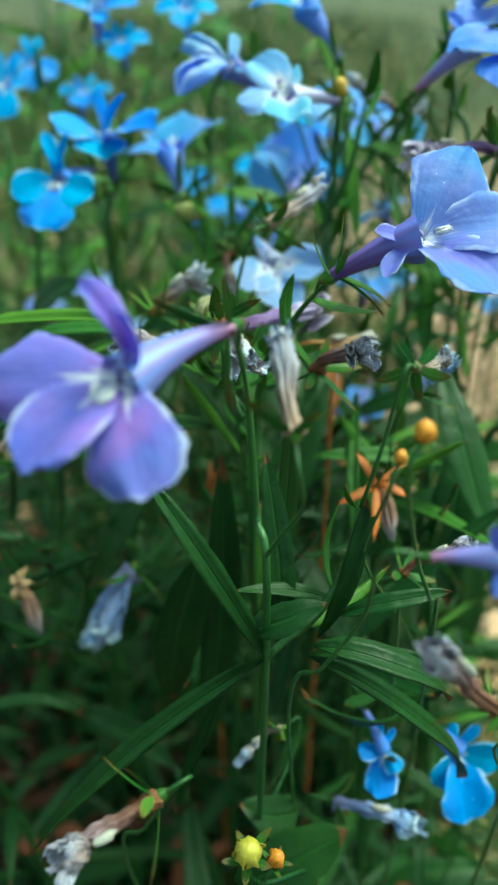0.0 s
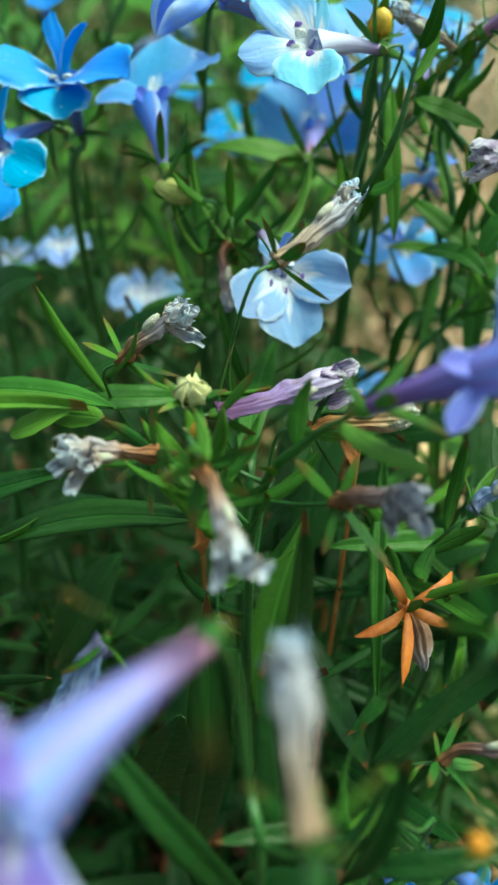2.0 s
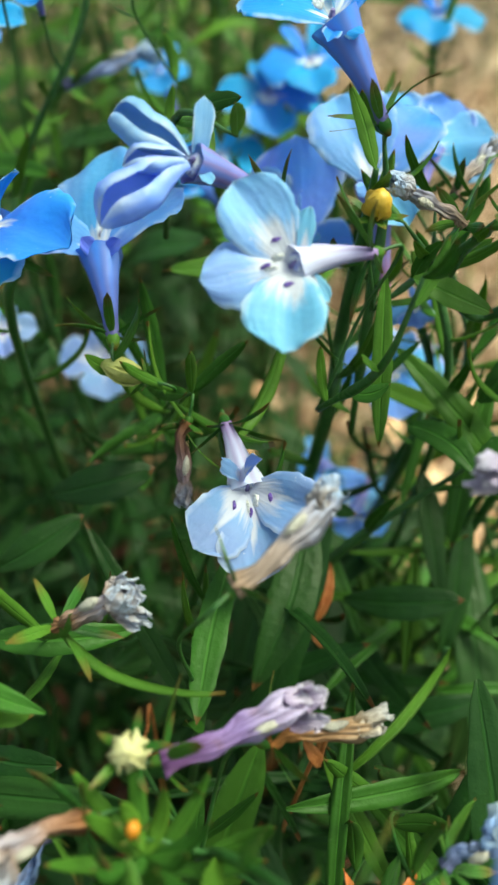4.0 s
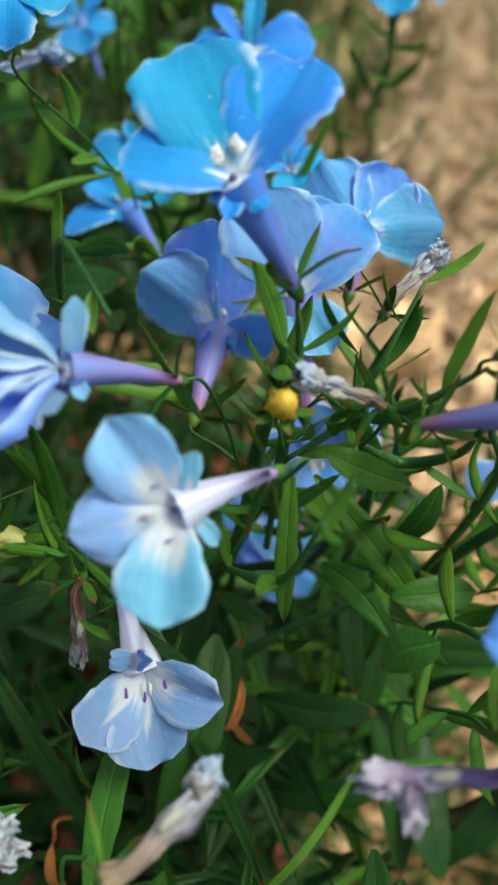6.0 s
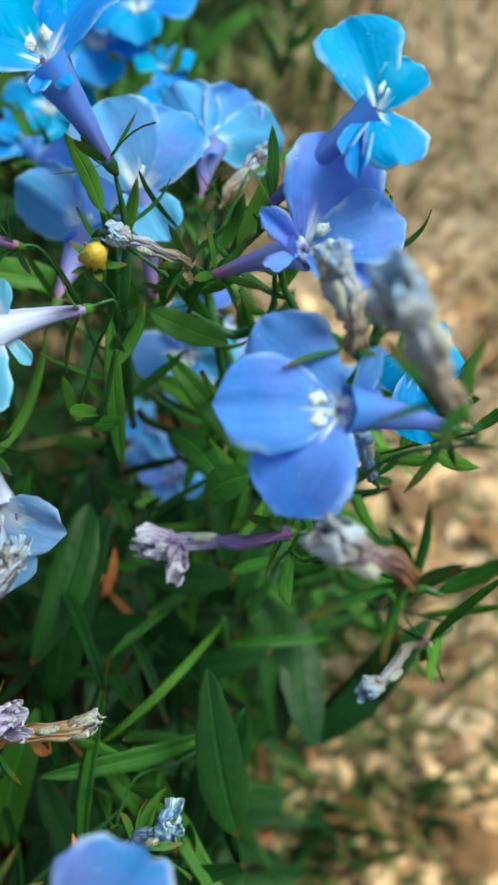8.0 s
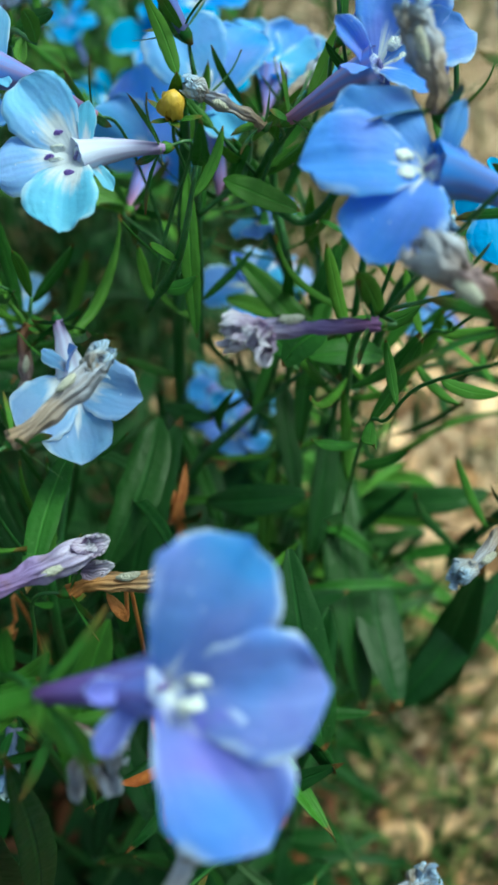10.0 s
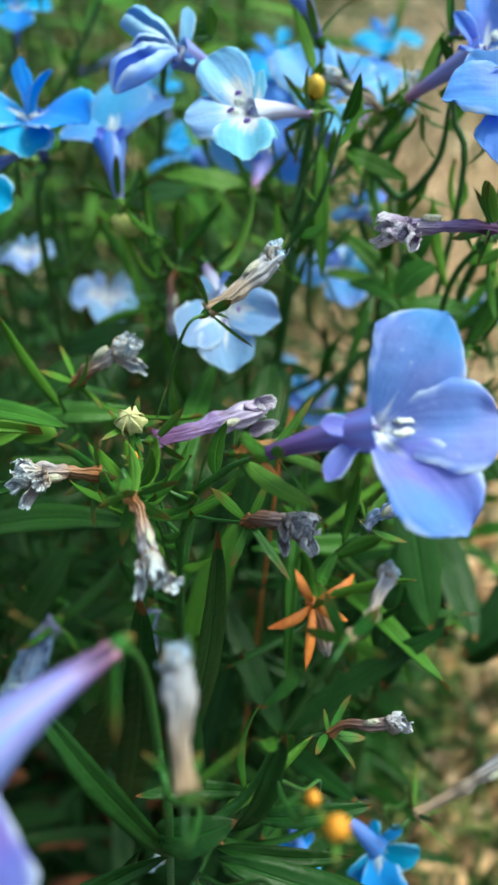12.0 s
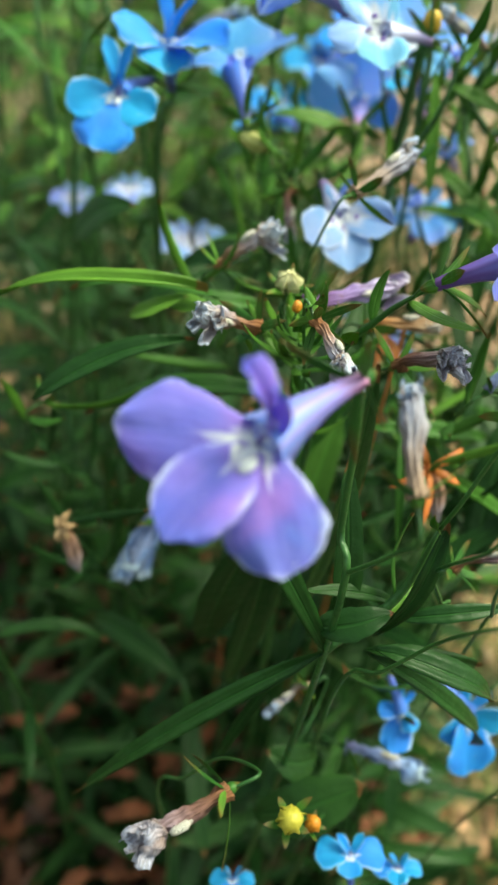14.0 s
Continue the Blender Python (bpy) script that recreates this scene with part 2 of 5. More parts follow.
DRY = {
    "orange": withered_material("withered_orange", (0.52, 0.20, 0.06), (0.46, 0.23, 0.10), (0.46, 0.32, 0.22)),
    "tan": withered_material("withered_tan", (0.403, 0.179, 0.084), (0.380, 0.239, 0.199), (0.492, 0.458, 0.577)),
    "grey": withered_material("withered_grey", (0.368, 0.249, 0.189), (0.403, 0.328, 0.328), (0.424, 0.438, 0.598)),
    "brown": withered_material("withered_brown", (0.224, 0.100, 0.049), (0.224, 0.120, 0.110), (0.380, 0.279, 0.338)),
    "violet": withered_material("withered_violet", (0.179, 0.080, 0.239), (0.268, 0.189, 0.458), (0.536, 0.468, 0.697)),
    "blue": withered_material("withered_blue", (0.212, 0.209, 0.419), (0.246, 0.328, 0.637), (0.447, 0.519, 0.796)),
}
DRY_TIP = {
    "orange": withered_material("crumpled_cream", (0.42, 0.30, 0.20), (0.54, 0.47, 0.42), (0.66, 0.64, 0.66)),
    "tan": withered_material("crumpled_tan", (0.44, 0.32, 0.29), (0.52, 0.48, 0.54), (0.58, 0.65, 0.84)),
    "grey": withered_material("crumpled_grey", (0.382, 0.305, 0.272), (0.406, 0.419, 0.523), (0.429, 0.556, 0.827)),
    "brown": withered_material("crumpled_brown", (0.30, 0.21, 0.20), (0.42, 0.37, 0.44), (0.56, 0.57, 0.74)),
    "violet": withered_material("crumpled_violet", (0.359, 0.226, 0.457), (0.501, 0.408, 0.632), (0.741, 0.680, 0.850)),
    "blue": withered_material("crumpled_blue", (0.203, 0.284, 0.588), (0.287, 0.431, 0.784), (0.575, 0.703, 0.850)),
}
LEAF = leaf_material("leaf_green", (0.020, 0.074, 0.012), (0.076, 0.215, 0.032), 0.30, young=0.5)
# darker copy of the leaf green, with shade put into its colour
LEAF_SHADED = leaf_material("leaf_shaded", (0.0055, 0.026, 0.0055), (0.019, 0.070, 0.0135), 0.16, 0.42, 0.25)
SEPAL = leaf_material("sepal_green", (0.018, 0.080, 0.014), (0.050, 0.160, 0.028), dry=0.62)
STEM = speckled_material("stem_green", [(0.3, (0.010, 0.050, 0.010)), (0.7, (0.034, 0.120, 0.022))], 200.0, 0.45, bump=0.2)
POD = {
    "yellow": speckled_material("pod_yellow", [(0.3, (0.30, 0.28, 0.03)), (0.7, (0.55, 0.46, 0.06))], 300.0, 0.5, bump=0.15),
    "pale": speckled_material("pod_pale", [(0.3, (0.32, 0.33, 0.13)), (0.7, (0.62, 0.57, 0.34))], 300.0, 0.5, bump=0.15),
    "lime": speckled_material("pod_lime", [(0.3, (0.20, 0.24, 0.05)), (0.7, (0.46, 0.44, 0.16))], 300.0, 0.5, bump=0.15),
    "amber": speckled_material("pod_amber", [(0.3, (0.40, 0.22, 0.02)), (0.7, (0.60, 0.40, 0.05))], 300.0, 0.5, bump=0.15),
    "orange": speckled_material("pod_orange", [(0.3, (0.45, 0.14, 0.01)), (0.7, (0.70, 0.30, 0.03))], 300.0, 0.5, bump=0.15),
}
ORANGE = speckled_material("calyx_orange", [(0.3, (0.34, 0.075, 0.012)), (0.7, (0.60, 0.19, 0.035))], 300.0, 0.55, bump=0.15)
ORANGE_DULL = speckled_material("leaf_dried_orange", [(0.3, (0.30, 0.07, 0.015)), (0.7, (0.52, 0.20, 0.06))], 300.0, 0.6, bump=0.3)
HUSK_TAN = speckled_material("husk_tan", [(0.3, (0.22, 0.13, 0.06)), (0.7, (0.46, 0.30, 0.17))], 300.0, 0.7, bump=0.3)
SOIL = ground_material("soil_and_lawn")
LITTER = speckled_material("dry_litter", [(0.18, (0.045, 0.030, 0.016)), (0.40, (0.17, 0.11, 0.065)), (0.62, (0.36, 0.255, 0.17)), (0.88, (0.66, 0.52, 0.39))], 36.0, 0.8, 0.6)
STRAW = speckled_material("dry_straw", [(0.2, (0.10, 0.055, 0.028)), (0.46, (0.40, 0.25, 0.15)), (0.66, (0.80, 0.60, 0.46))], 28.0, 0.7, 0.42)
CHIP = speckled_material("bark_chip", [(0.22, (0.05, 0.024, 0.012)), (0.43, (0.34, 0.17, 0.075)), (0.74, (0.80, 0.51, 0.33))], 90.0, 0.8, 0.7)
RED_LITTER = speckled_material("red_brown_litter", [(0.2, (0.024, 0.008, 0.004)), (0.5, (0.075, 0.022, 0.008)), (0.8, (0.19, 0.055, 0.018))], 90.0, 0.8, 0.6)
GRASS = grass_material("grass_blades")


# ---- mesh building ----
def sheet(name, shape, nu, nv, thick):
    """A thin closed sheet: shape(u, v) gives a point for u, v in 0..1; thick offsets the underside along -z."""
    verts, faces, uvs = [], [], []
    for side in (0, 1):
        for j in range(nv + 1):
            for i in range(nu + 1):
                x, y, z = shape(i / nu, j / nv)
                verts.append((x, y, z - side * thick))
                uvs.append((i / nu, j / nv))
    row, half = nu + 1, (nu + 1) * (nv + 1)
    for j in range(nv):
        for i in range(nu):
            a = j * row + i
            faces.append((a, a + 1, a + row + 1, a + row))
            faces.append((half + a + row, half + a + row + 1, half + a + 1, half + a))
    ring = [i for i in range(row)] + [j * row + nu for j in range(1, nv + 1)]
    ring += [nv * row + i for i in range(nu - 1, -1, -1)] + [j * row for j in range(nv - 1, 0, -1)]
    for a, b in zip(ring, ring[1:] + ring[:1]):
        faces.append((b, a, half + a, half + b))
    me = finish(name, verts, faces, uvs)
    for poly in me.polygons[-len(ring):]:
        poly.use_smooth = False
    return me


def finish(name, verts, faces, uvs=None, smooth=True):
    me = bpy.data.meshes.new(name)
    me.from_pydata(verts, [], faces)
    if uvs is not None:
        layer = me.uv_layers.new(name="UVMap")
        idx = np.empty(len(me.loops), dtype=np.int32)
        me.loops.foreach_get("vertex_index", idx)
        layer.data.foreach_set("uv", np.array(uvs, dtype=np.float32)[idx].ravel())
    if smooth:
        me.polygons.foreach_set("use_smooth", np.ones(len(me.polygons), dtype=bool))
    me.update()
    return me


def along(points, radii, sides=8, name="tube", closed=True, squash=1.0, ridge=0.0, seed=0, lobed=0.0):
    """A tube of changing radius swept along smooth points (centimetres in, metres out)."""
    pts = [Vector(p) for p in points]
    r = random.Random(seed)
    verts, faces, uvs = [], [], []
    side = Vector((1, 0.13, 0.07))
    n = len(pts)
    for k, p in enumerate(pts):
        d = (pts[min(k + 1, n - 1)] - pts[max(k - 1, 0)]).normalized()
        side = (side - d * side.dot(d)).normalized()
        up = d.cross(side)
        for s in range(sides):
            a = 2 * math.pi * s / sides
            rad = radii[k] * (1 + (ridge * (1 if s % 2 else -1) + r.uniform(-ridge, ridge) * 0.6 if ridge else 0))
            rad *= 1 + lobed * abs(math.sin(2.5 * a))
            verts.append((p + side * math.cos(a) * rad + up * math.sin(a) * rad * squash) * CM)
            uvs.append((s / sides, k / (n - 1)))
    for k in range(n - 1):
        for s in range(sides):
            a, b = k * sides + s, k * sides + (s + 1) % sides
            faces.append((a, b, b + sides, a + sides))
    if closed:
        faces.append(tuple(range(sides - 1, -1, -1)))
        faces.append(tuple((n - 1) * sides + s for s in range(sides)))
    return finish(name, verts, faces, uvs)


def smooth_path(points, steps=6):
    """Catmull-Rom through the points."""
    p = [Vector(q) for q in points]
    p = [p[0] * 2 - p[1]] + p + [p[-1] * 2 - p[-2]]
    out = []
    for i in range(1, len(p) - 2):
        for s in range(steps):
            t = s / steps
            a, b, c, d = p[i - 1], p[i], p[i + 1], p[i + 2]
            out.append(0.5 * (2 * b + (c - a) * t + (2 * a - 5 * b + 4 * c - d) * t * t + (3 * b - a - 3 * c + d) * t ** 3))
    out.append(p[-2])
    return out


def part(name, mesh, material, parent, label="", matrix=None):
    if material is not None and not mesh.materials:
        mesh.materials.append(material)
    ob = new(name, mesh)
    if matrix is not None:
        ob.matrix_world = matrix
    if parent is not None:
        ob.parent = parent
        ob.matrix_parent_inverse = Matrix.Translation(parent.location).inverted()
    return tagged(ob, label=label)


def holder(name, at, **tags):
    ob = new(name)
    ob.empty_display_size = 0.002
    ob.location = Vector(at) * CM
    return tagged(ob, **tags)


def lay(base, tip, width, height, facing):
    """Matrix that lays a unit sheet (length +y, width x, arch z) from base to tip, its face turned to facing."""
    b, t, f = Vector(base), Vector(tip), Vector(facing)
    y = t - b
    z = f - y.normalized() * f.dot(y.normalized())
    z = z.normalized() if z.length > 1e-4 else y.orthogonal().normalized()
    x = y.normalized().cross(z)
    m = Matrix.Identity(4)
    for i in range(3):
        m[i][0], m[i][1], m[i][2], m[i][3] = x[i] * width * CM, y[i] * CM, z[i] * height * CM, b[i] * CM
    return m


def petal_shape(seed, kind):
    r = random.Random(seed)
    p1, p2, lean, fold = r.uniform(0, 6), r.uniform(0, 6), r.uniform(-0.08, 0.08), r.choice((0.5, 0.8, 1.1, -0.5))

    def shape(u, v):
        s = 2 * u - 1
        v = v * 1.2 if v < 0.5 else 0.6 + 0.4 * (1 - (2 - 2 * v) ** 2)
        if kind == "upper":
            w = 0.5 * (0.45 + 0.75 * v) * max(0.0, 1 - v ** 5) ** 0.5 if v < 1 else 0.0
        else:
            w = 0.5 * (0.30 + 0.72 * math.sin(min(1.0, v / 0.66) * math.pi / 2) ** 1.15)
            if v > 0.66:
                w *= max(0.0, 1 - ((v - 0.66) / 0.34) ** 2.3) ** 0.50
        y = v + 0.02 * v ** 8 * (1 - abs(s)) - 0.14 * w * s * s * v * v
        w *= 1 + 0.045 * math.sin(9 * v + p1) + 0.03 * math.sin(21 * v + p2 + 3 * s) + 0.018 * math.sin(43 * v + p1 + 5 * s)
        x = s * w + lean * math.sin(v * 3) * 0.4
        e = s * min(1.0, w / 0.34)
        uu = 0.5 + 0.5 * e
        z = 0.26 * math.sin(v * math.pi) - 0.10 * e * e * v + lean * e * v
        z += (0.09 * math.sin(19 * uu + p2) + 0.06 * math.sin(31 * v + p1 + 4 * e)) * v ** 2 * e * e + 0.09 * math.sin(6 * uu + p1 + 3 * v) * v + 0.06 * math.sin(13 * uu + p2 + 2 * v) * v * v + 0.55 * fold * abs(e) * v * (1.15 - 0.6 * v) - 0.05 * math.exp(-(e / 0.16) ** 2) * v
        if kind == "curled":
            a = s * 2.8
            x, z = math.sin(a) * w * 0.5 + 0.03 * math.sin(9 * v), (1 - math.cos(a)) * w * 0.9 + 0.2 * math.sin(v * math.pi)
        return x, y, z

    return shape


def leaf_shape(seed):
    r = random.Random(seed)
    p1, sway, twist = r.uniform(0, 6), r.uniform(-0.25, 0.25), r.uniform(-0.5, 0.5)
    peak = r.uniform(0.42, 0.58)

    def shape(u, v):
        s = 2 * u - 1
        w = 0.5 * (max(0.0, math.sin(math.pi * min(1, v) ** (math.log(0.5) / math.log(peak)))) ** 0.62 * 0.88 + 0.12 * (1 - v))
        tooth = 1 + 0.05 * math.sin(v * 38 + p1) * (abs(s) > 0.9)
        x = s * w * tooth + sway * math.sin(v * math.pi)
        z = 4 * v * (1 - v) * 0.9 + 0.16 * abs(s) ** 1.3 + twist * s * (v - 0.3) * 0.6 + 0.05 * math.sin(9 * v + p1)
        return x, v, z

    return shape


SHEETS = {}


def sheet_mesh(kind, material, variants=4):
    """One of a few shared meshes of that kind in that material."""
    seed = rng.randrange(variants)
    key = (kind, material.name, seed)
    if key not in SHEETS:
        if kind == "leaf":
            SHEETS[key] = sheet("leaf", leaf_shape(seed), 4, 10, 0.05)
        elif kind == "crumple":
            SHEETS[key] = sheet("crumpled_petal", crumple_shape(seed), 9, 9, 0.05)
        elif kind == "sepal":
            SHEETS[key] = sheet("sepal", leaf_shape(seed + 20), 2, 5, 0.08)
        else:
            SHEETS[key] = sheet("petal", petal_shape(seed, kind), 14, 16, 0.02)
        SHEETS[key].materials.append(material)
    return SHEETS[key]


# ---- the ground ----
def ground():
    steps = sorted({round(s * (0.02 * k + 0.0006 * k ** 3), 4) for k in range(0, 56) for s in (1, -1)} | {-300.0, 300.0})
    verts, faces = [], []
    n = len(steps)
    for y in steps:
        for x in steps:
            q = Vector((x, y, 0))
            near = max(0.0, 1 - q.length / 3)
            verts.append((x + 0.03, y + 0.15, near * (0.008 * (noise.noise(q * 9) - 0.2) + 0.005 * noise.noise(q * 31))))
    for j in range(n - 1):
        for i in range(n - 1):
            a = j * n + i
            faces.append((a, a + 1, a + n + 1, a + n))
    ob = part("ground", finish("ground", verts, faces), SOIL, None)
    return tagged(ob, "brown soil strewn with dry litter", "ground", kind="structure")


def scatter(name, count, area, size, material, label, lift=0.25, category="litter", bend=0.25):
    """Many small bent flakes lying on the soil, as one mesh."""
    r = random.Random(len(name) * 31 + count)
    verts, faces = [], []
    for _ in range(count):
        x, y = area(r)
        length, width = r.uniform(*size[0]), r.uniform(*size[1])
        turn = Euler((r.gauss(0, 0.3), r.gauss(0, 0.3), r.uniform(0, 6.3))).to_matrix()
        z0, b, a = r.uniform(0.1, lift), r.uniform(-bend, bend) * length, len(verts)
        for k, t in enumerate((-0.5, -0.17, 0.17, 0.5)):
            w = width * (0.55 if k in (0, 3) else 1.0) * r.uniform(0.75, 1.1)
            arch = b * (1 - 4 * t * t)
            for dx, dz in ((-w / 2, 0), (w / 2, 0), (w / 2, -0.05 - width * 0.12), (-w / 2, -0.05 - width * 0.12)):
                verts.append((Vector((x, y, z0)) + turn @ Vector((dx, t * length, arch + dz))) * CM)
        for k in range(3):
            q = a + 4 * k
            for s in range(4):
                faces.append((q + s, q + (s + 1) % 4, q + 4 + (s + 1) % 4, q + 4 + s))
        faces.append((a, a + 3, a + 2, a + 1))
        faces.append((a + 12, a + 13, a + 14, a + 15))
    ob = part(name, finish(name, verts, faces, smooth=False), material, None)
    return tagged(ob, label, category, kind="stuff")


def grass(name, count, area, height, label, width=(0.15, 0.4)):
    r = random.Random(count)
    verts, faces = [], []
    for _ in range(count):
        x, y = area(r)
        h, w = r.uniform(*height) * (0.6 + 1.2 * max(0.0, noise.noise(Vector((x * 0.14, y * 0.14, 6))) + 0.2)), r.uniform(*width)
        way = r.uniform(0, 6.3)
        lean, droop = r.uniform(0.05, 0.6) * h, r.uniform(0.0, 0.5)
        c, s = math.cos(way), math.sin(way)
        a = len(verts)
        for k in range(5):
            t = k / 4
            out = lean * (t ** 1.8)
            up = h * (t - droop * t ** 3)
            ww = w * (1 - t ** 2) * 0.5 + 0.01
            px, py = x + c * out, y + s * out
            verts += [Vector((px - s * ww, py + c * ww, up)) * CM, Vector((px + s * ww, py - c * ww, up)) * CM, Vector((px + c * ww * 0.5, py + s * ww * 0.5, up - 0.03)) * CM]
        for k in range(4):
            q = a + 3 * k
            for s2 in range(3):
                faces.append((q + s2, q + (s2 + 1) % 3, q + 3 + (s2 + 1) % 3, q + 3 + s2))
    ob = part(name, finish(name, verts, faces), GRASS, None)
    return tagged(ob, label, "grass", kind="stuff")


def litter_place(r):
    """Dry litter lies beside and behind the plants, little of it under them."""
    while True:
        x, y = r.uniform(-22, 40), 2 + 75 * r.random() ** 1.3
        if x > 4 or y > 15 or r.random() < 0.12:
            return x, y


def lawn_place(r):
    """Grass grows behind the plants, but leaves the dry litter beside them bare."""
    while True:
        x, y = r.gauss(-8, 30), 32 + 320 * r.random() ** 1.7
        thick = noise.noise(Vector((x * 0.09, y * 0.09, 3))) + (y - 56) / 30 - max(0, x - 3 - max(0, y - 90) * 0.6) * 0.25
        if thick > r.random() * 0.8 or r.random() < 0.05:
            return x, y


def side_place(r):
    """Loose patches of grass in the litter beside the plants."""
    while True:
        x, y = 4.6 + 36 * r.random() ** 1.8, 3 + 56 * r.random() ** 1.9
        if noise.noise(Vector((x * 0.22, y * 0.22, 8))) > r.uniform(-0.5, 0.25) + max(0, y - 14) * 0.04:
            return x, y


def tuft_place(r):
    """Tufts behind the plants, with bare gaps between them."""
    while True:
        x, y = r.uniform(-16, 12), r.uniform(19, 52)
        if x > 3 and (y < 38 or x > 9 + (y - 45) * 0.2):
            continue
        if noise.noise(Vector((x * 0.16, y * 0.16, 5))) > 0.12:
            return x, y


def nuggets(name, count, area, material, label):
    """Small rounded lumps of bark, as one mesh."""
    r = random.Random(count)
    ring = [(math.cos(k * 1.0472), math.sin(k * 1.0472)) for k in range(6)]
    verts, faces = [], []
    for _ in range(count):
        x, y = area(r)
        size, turn = r.uniform(0.3, 1.0), Euler((r.gauss(0, 0.4), r.gauss(0, 0.4), r.uniform(0, 6.3))).to_matrix()
        long, flat, a = r.uniform(1.0, 1.9), r.uniform(0.45, 0.8), len(verts)
        rows = ((0.55, -0.6), (1.0, -0.1), (0.9, 0.45), (0.45, 0.8))
        for w, h in rows:
            for c, q in ring:
                j = r.uniform(0.85, 1.12)
                verts.append((Vector((x, y, 0.3 + size * flat * 0.5)) + turn @ Vector((c * w * j * long, q * w * j, h * flat)) * size) * CM)
        for k in range(3):
            for m in range(6):
                b, d = a + 6 * k + m, a + 6 * k + (m + 1) % 6
                faces.append((b, d, d + 6, b + 6))
        faces.append(tuple(a + 5 - m for m in range(6)))
        faces.append(tuple(a + 18 + m for m in range(6)))
    ob = part(name, finish(name, verts, faces), material, None)
    return tagged(ob, label, "litter", kind="stuff")


def chip_place(r):
    """Bark chips lie in drifts on the open soil."""
    while True:
        x, y = r.uniform(-20, 40), 3 + 30 * r.random() ** 1.3
        if (4.8 < x < 15 and y < 24) or (x > 4.5 or y > 17) and noise.noise(Vector((x * 0.12, y * 0.12, 1))) > r.uniform(-0.35, 0.3):
            return x, y


ground()
scatter("litter", 6500, litter_place, ((0.4, 1.8), (0.15, 0.6)), LITTER, "tan bark and dry leaf litter on soil", 0.5)
scatter("bark_chips", 3600, chip_place, ((1.0, 2.8), (0.6, 1.5)), CHIP, "pale pinkish bark chips on soil", 1.4, bend=0.35)
scatter("straw", 19000, lambda r: (r.uniform(4.5, 22), r.uniform(12, 60)) if r.random() < 0.6 else (r.uniform(-20, 60), 2 + 110 * r.random() ** 1.4), ((1.5, 5.0), (0.04, 0.12)), STRAW, "dry straw and dead grass stalks on soil", 1.5, bend=0.07)
scatter("fallen_leaves", 1900, lambda r: (r.uniform(-12, 5), r.uniform(2, 22)), ((0.3, 1.1), (0.12, 0.42)), RED_LITTER, "red-brown fallen dry leaves under the plants", 8.0, bend=0.4)
grass("grass", 16000, lawn_place, (3, 10), "green and yellowing grass behind the flowers")
nuggets("bark_lumps", 2600, chip_place, CHIP, "rounded orange-brown bark lumps on soil")
grass("sparse_grass", 6000, side_place, (1.2, 5), "sparse green grass blades in dry litter", (0.12, 0.34))
grass("grass_tufts", 1000, tuft_place, (5, 13), "dark green tufts of grass close behind the flowers", (0.2, 0.5))
grass("grass_clump", 260, lambda r: (6.4 + r.gauss(0, 2.4), 46 + r.gauss(0, 3.2)), (4, 9), "green clump of grass in pale straw", (0.25, 0.5))


# ---- the lobelia plants ----
ROOTS = [(1.2, 15.2), (-0.2, 8.8), (-2.6, 16.2), (3.1, 13.4), (-5.0, 9.5), (-5.5, 20.0), (0.3, 20.5), (2.6, 11.0), (-2.5, 11.5)]
PLANTS = [holder("lobelia_plant", (x, y, 0), label="bushy green lobelia plant with narrow leaves in dry soil", category="plant", group="lobelia plants") for x, y in ROOTS]
STEM_POINTS = []


def plant_at(p):
    return min(PLANTS, key=lambda o: (o.location.x / CM - p[0]) ** 2 + (o.location.y / CM - p[1]) ** 2)


def stem(radius, points):
    foot = points[-1]
    if 1 < foot[2] and len(points) > 4:
        points = points + [(foot[0], foot[1] + 0.8, foot[2] * 0.5), (foot[0], foot[1] + 1.2, 0)]
    path = smooth_path(points, 6)
    n = len(path)
    radii = [radius * (0.92 + 0.4 * k / n) * min(1.0, 0.4 + 0.07 * k) * (1 if k < n - 3 or points[-1][2] < 1 else 0.6) for k in range(n)]
    part("stem", along(path, radii, 7, "stem", seed=n), STEM, plant_at(points[-1]))
    STEM_POINTS.extend(path)
    if radius > 0.033:
        bracts(path, radius, plant_at(points[-1]), n)


def bracts(path, radius, owner, seed):
    """Narrow pointed leaves set alternately up a flowering stem."""
    r = random.Random(seed * 7 + int(abs(path[0].x) * 100))
    turn, gone = r.uniform(0, 6), 0.5
    for a, b in zip(path, path[1:]):
        gone += (a - b).length
        if gone < 0.36 or a.z < 13.5:
            continue
        gone, turn = r.uniform(-0.2, 0.1), turn + 2.4 + r.uniform(-0.4, 0.4)
        up = (a - b).normalized() if a.z >= b.z else (b - a).normalized()
        s = up.orthogonal().normalized()
        out = s * math.cos(turn) + up.cross(s) * math.sin(turn)
        length = r.uniform(0.7, 1.7) * (1.3 if a.z < 18 else 1.0) * (0.55 if a.y < 8 and a.z > 19.5 or a.z > 21 else 1.0)
        tip = a + (up * r.uniform(0.45, 1.0) + out * r.uniform(0.5, 0.9) + Vector((0, 0, 0.2))).normalized() * length
        # bracts low on the stem take the leaf copy with shade in its colour
        part("bract", sheet_mesh("leaf", LEAF if a.z > 18.5 else LEAF_SHADED, 6), None, owner, matrix=lay(a, tip, r.uniform(0.11, 0.20), -length * r.uniform(0.04, 0.14), up - out))


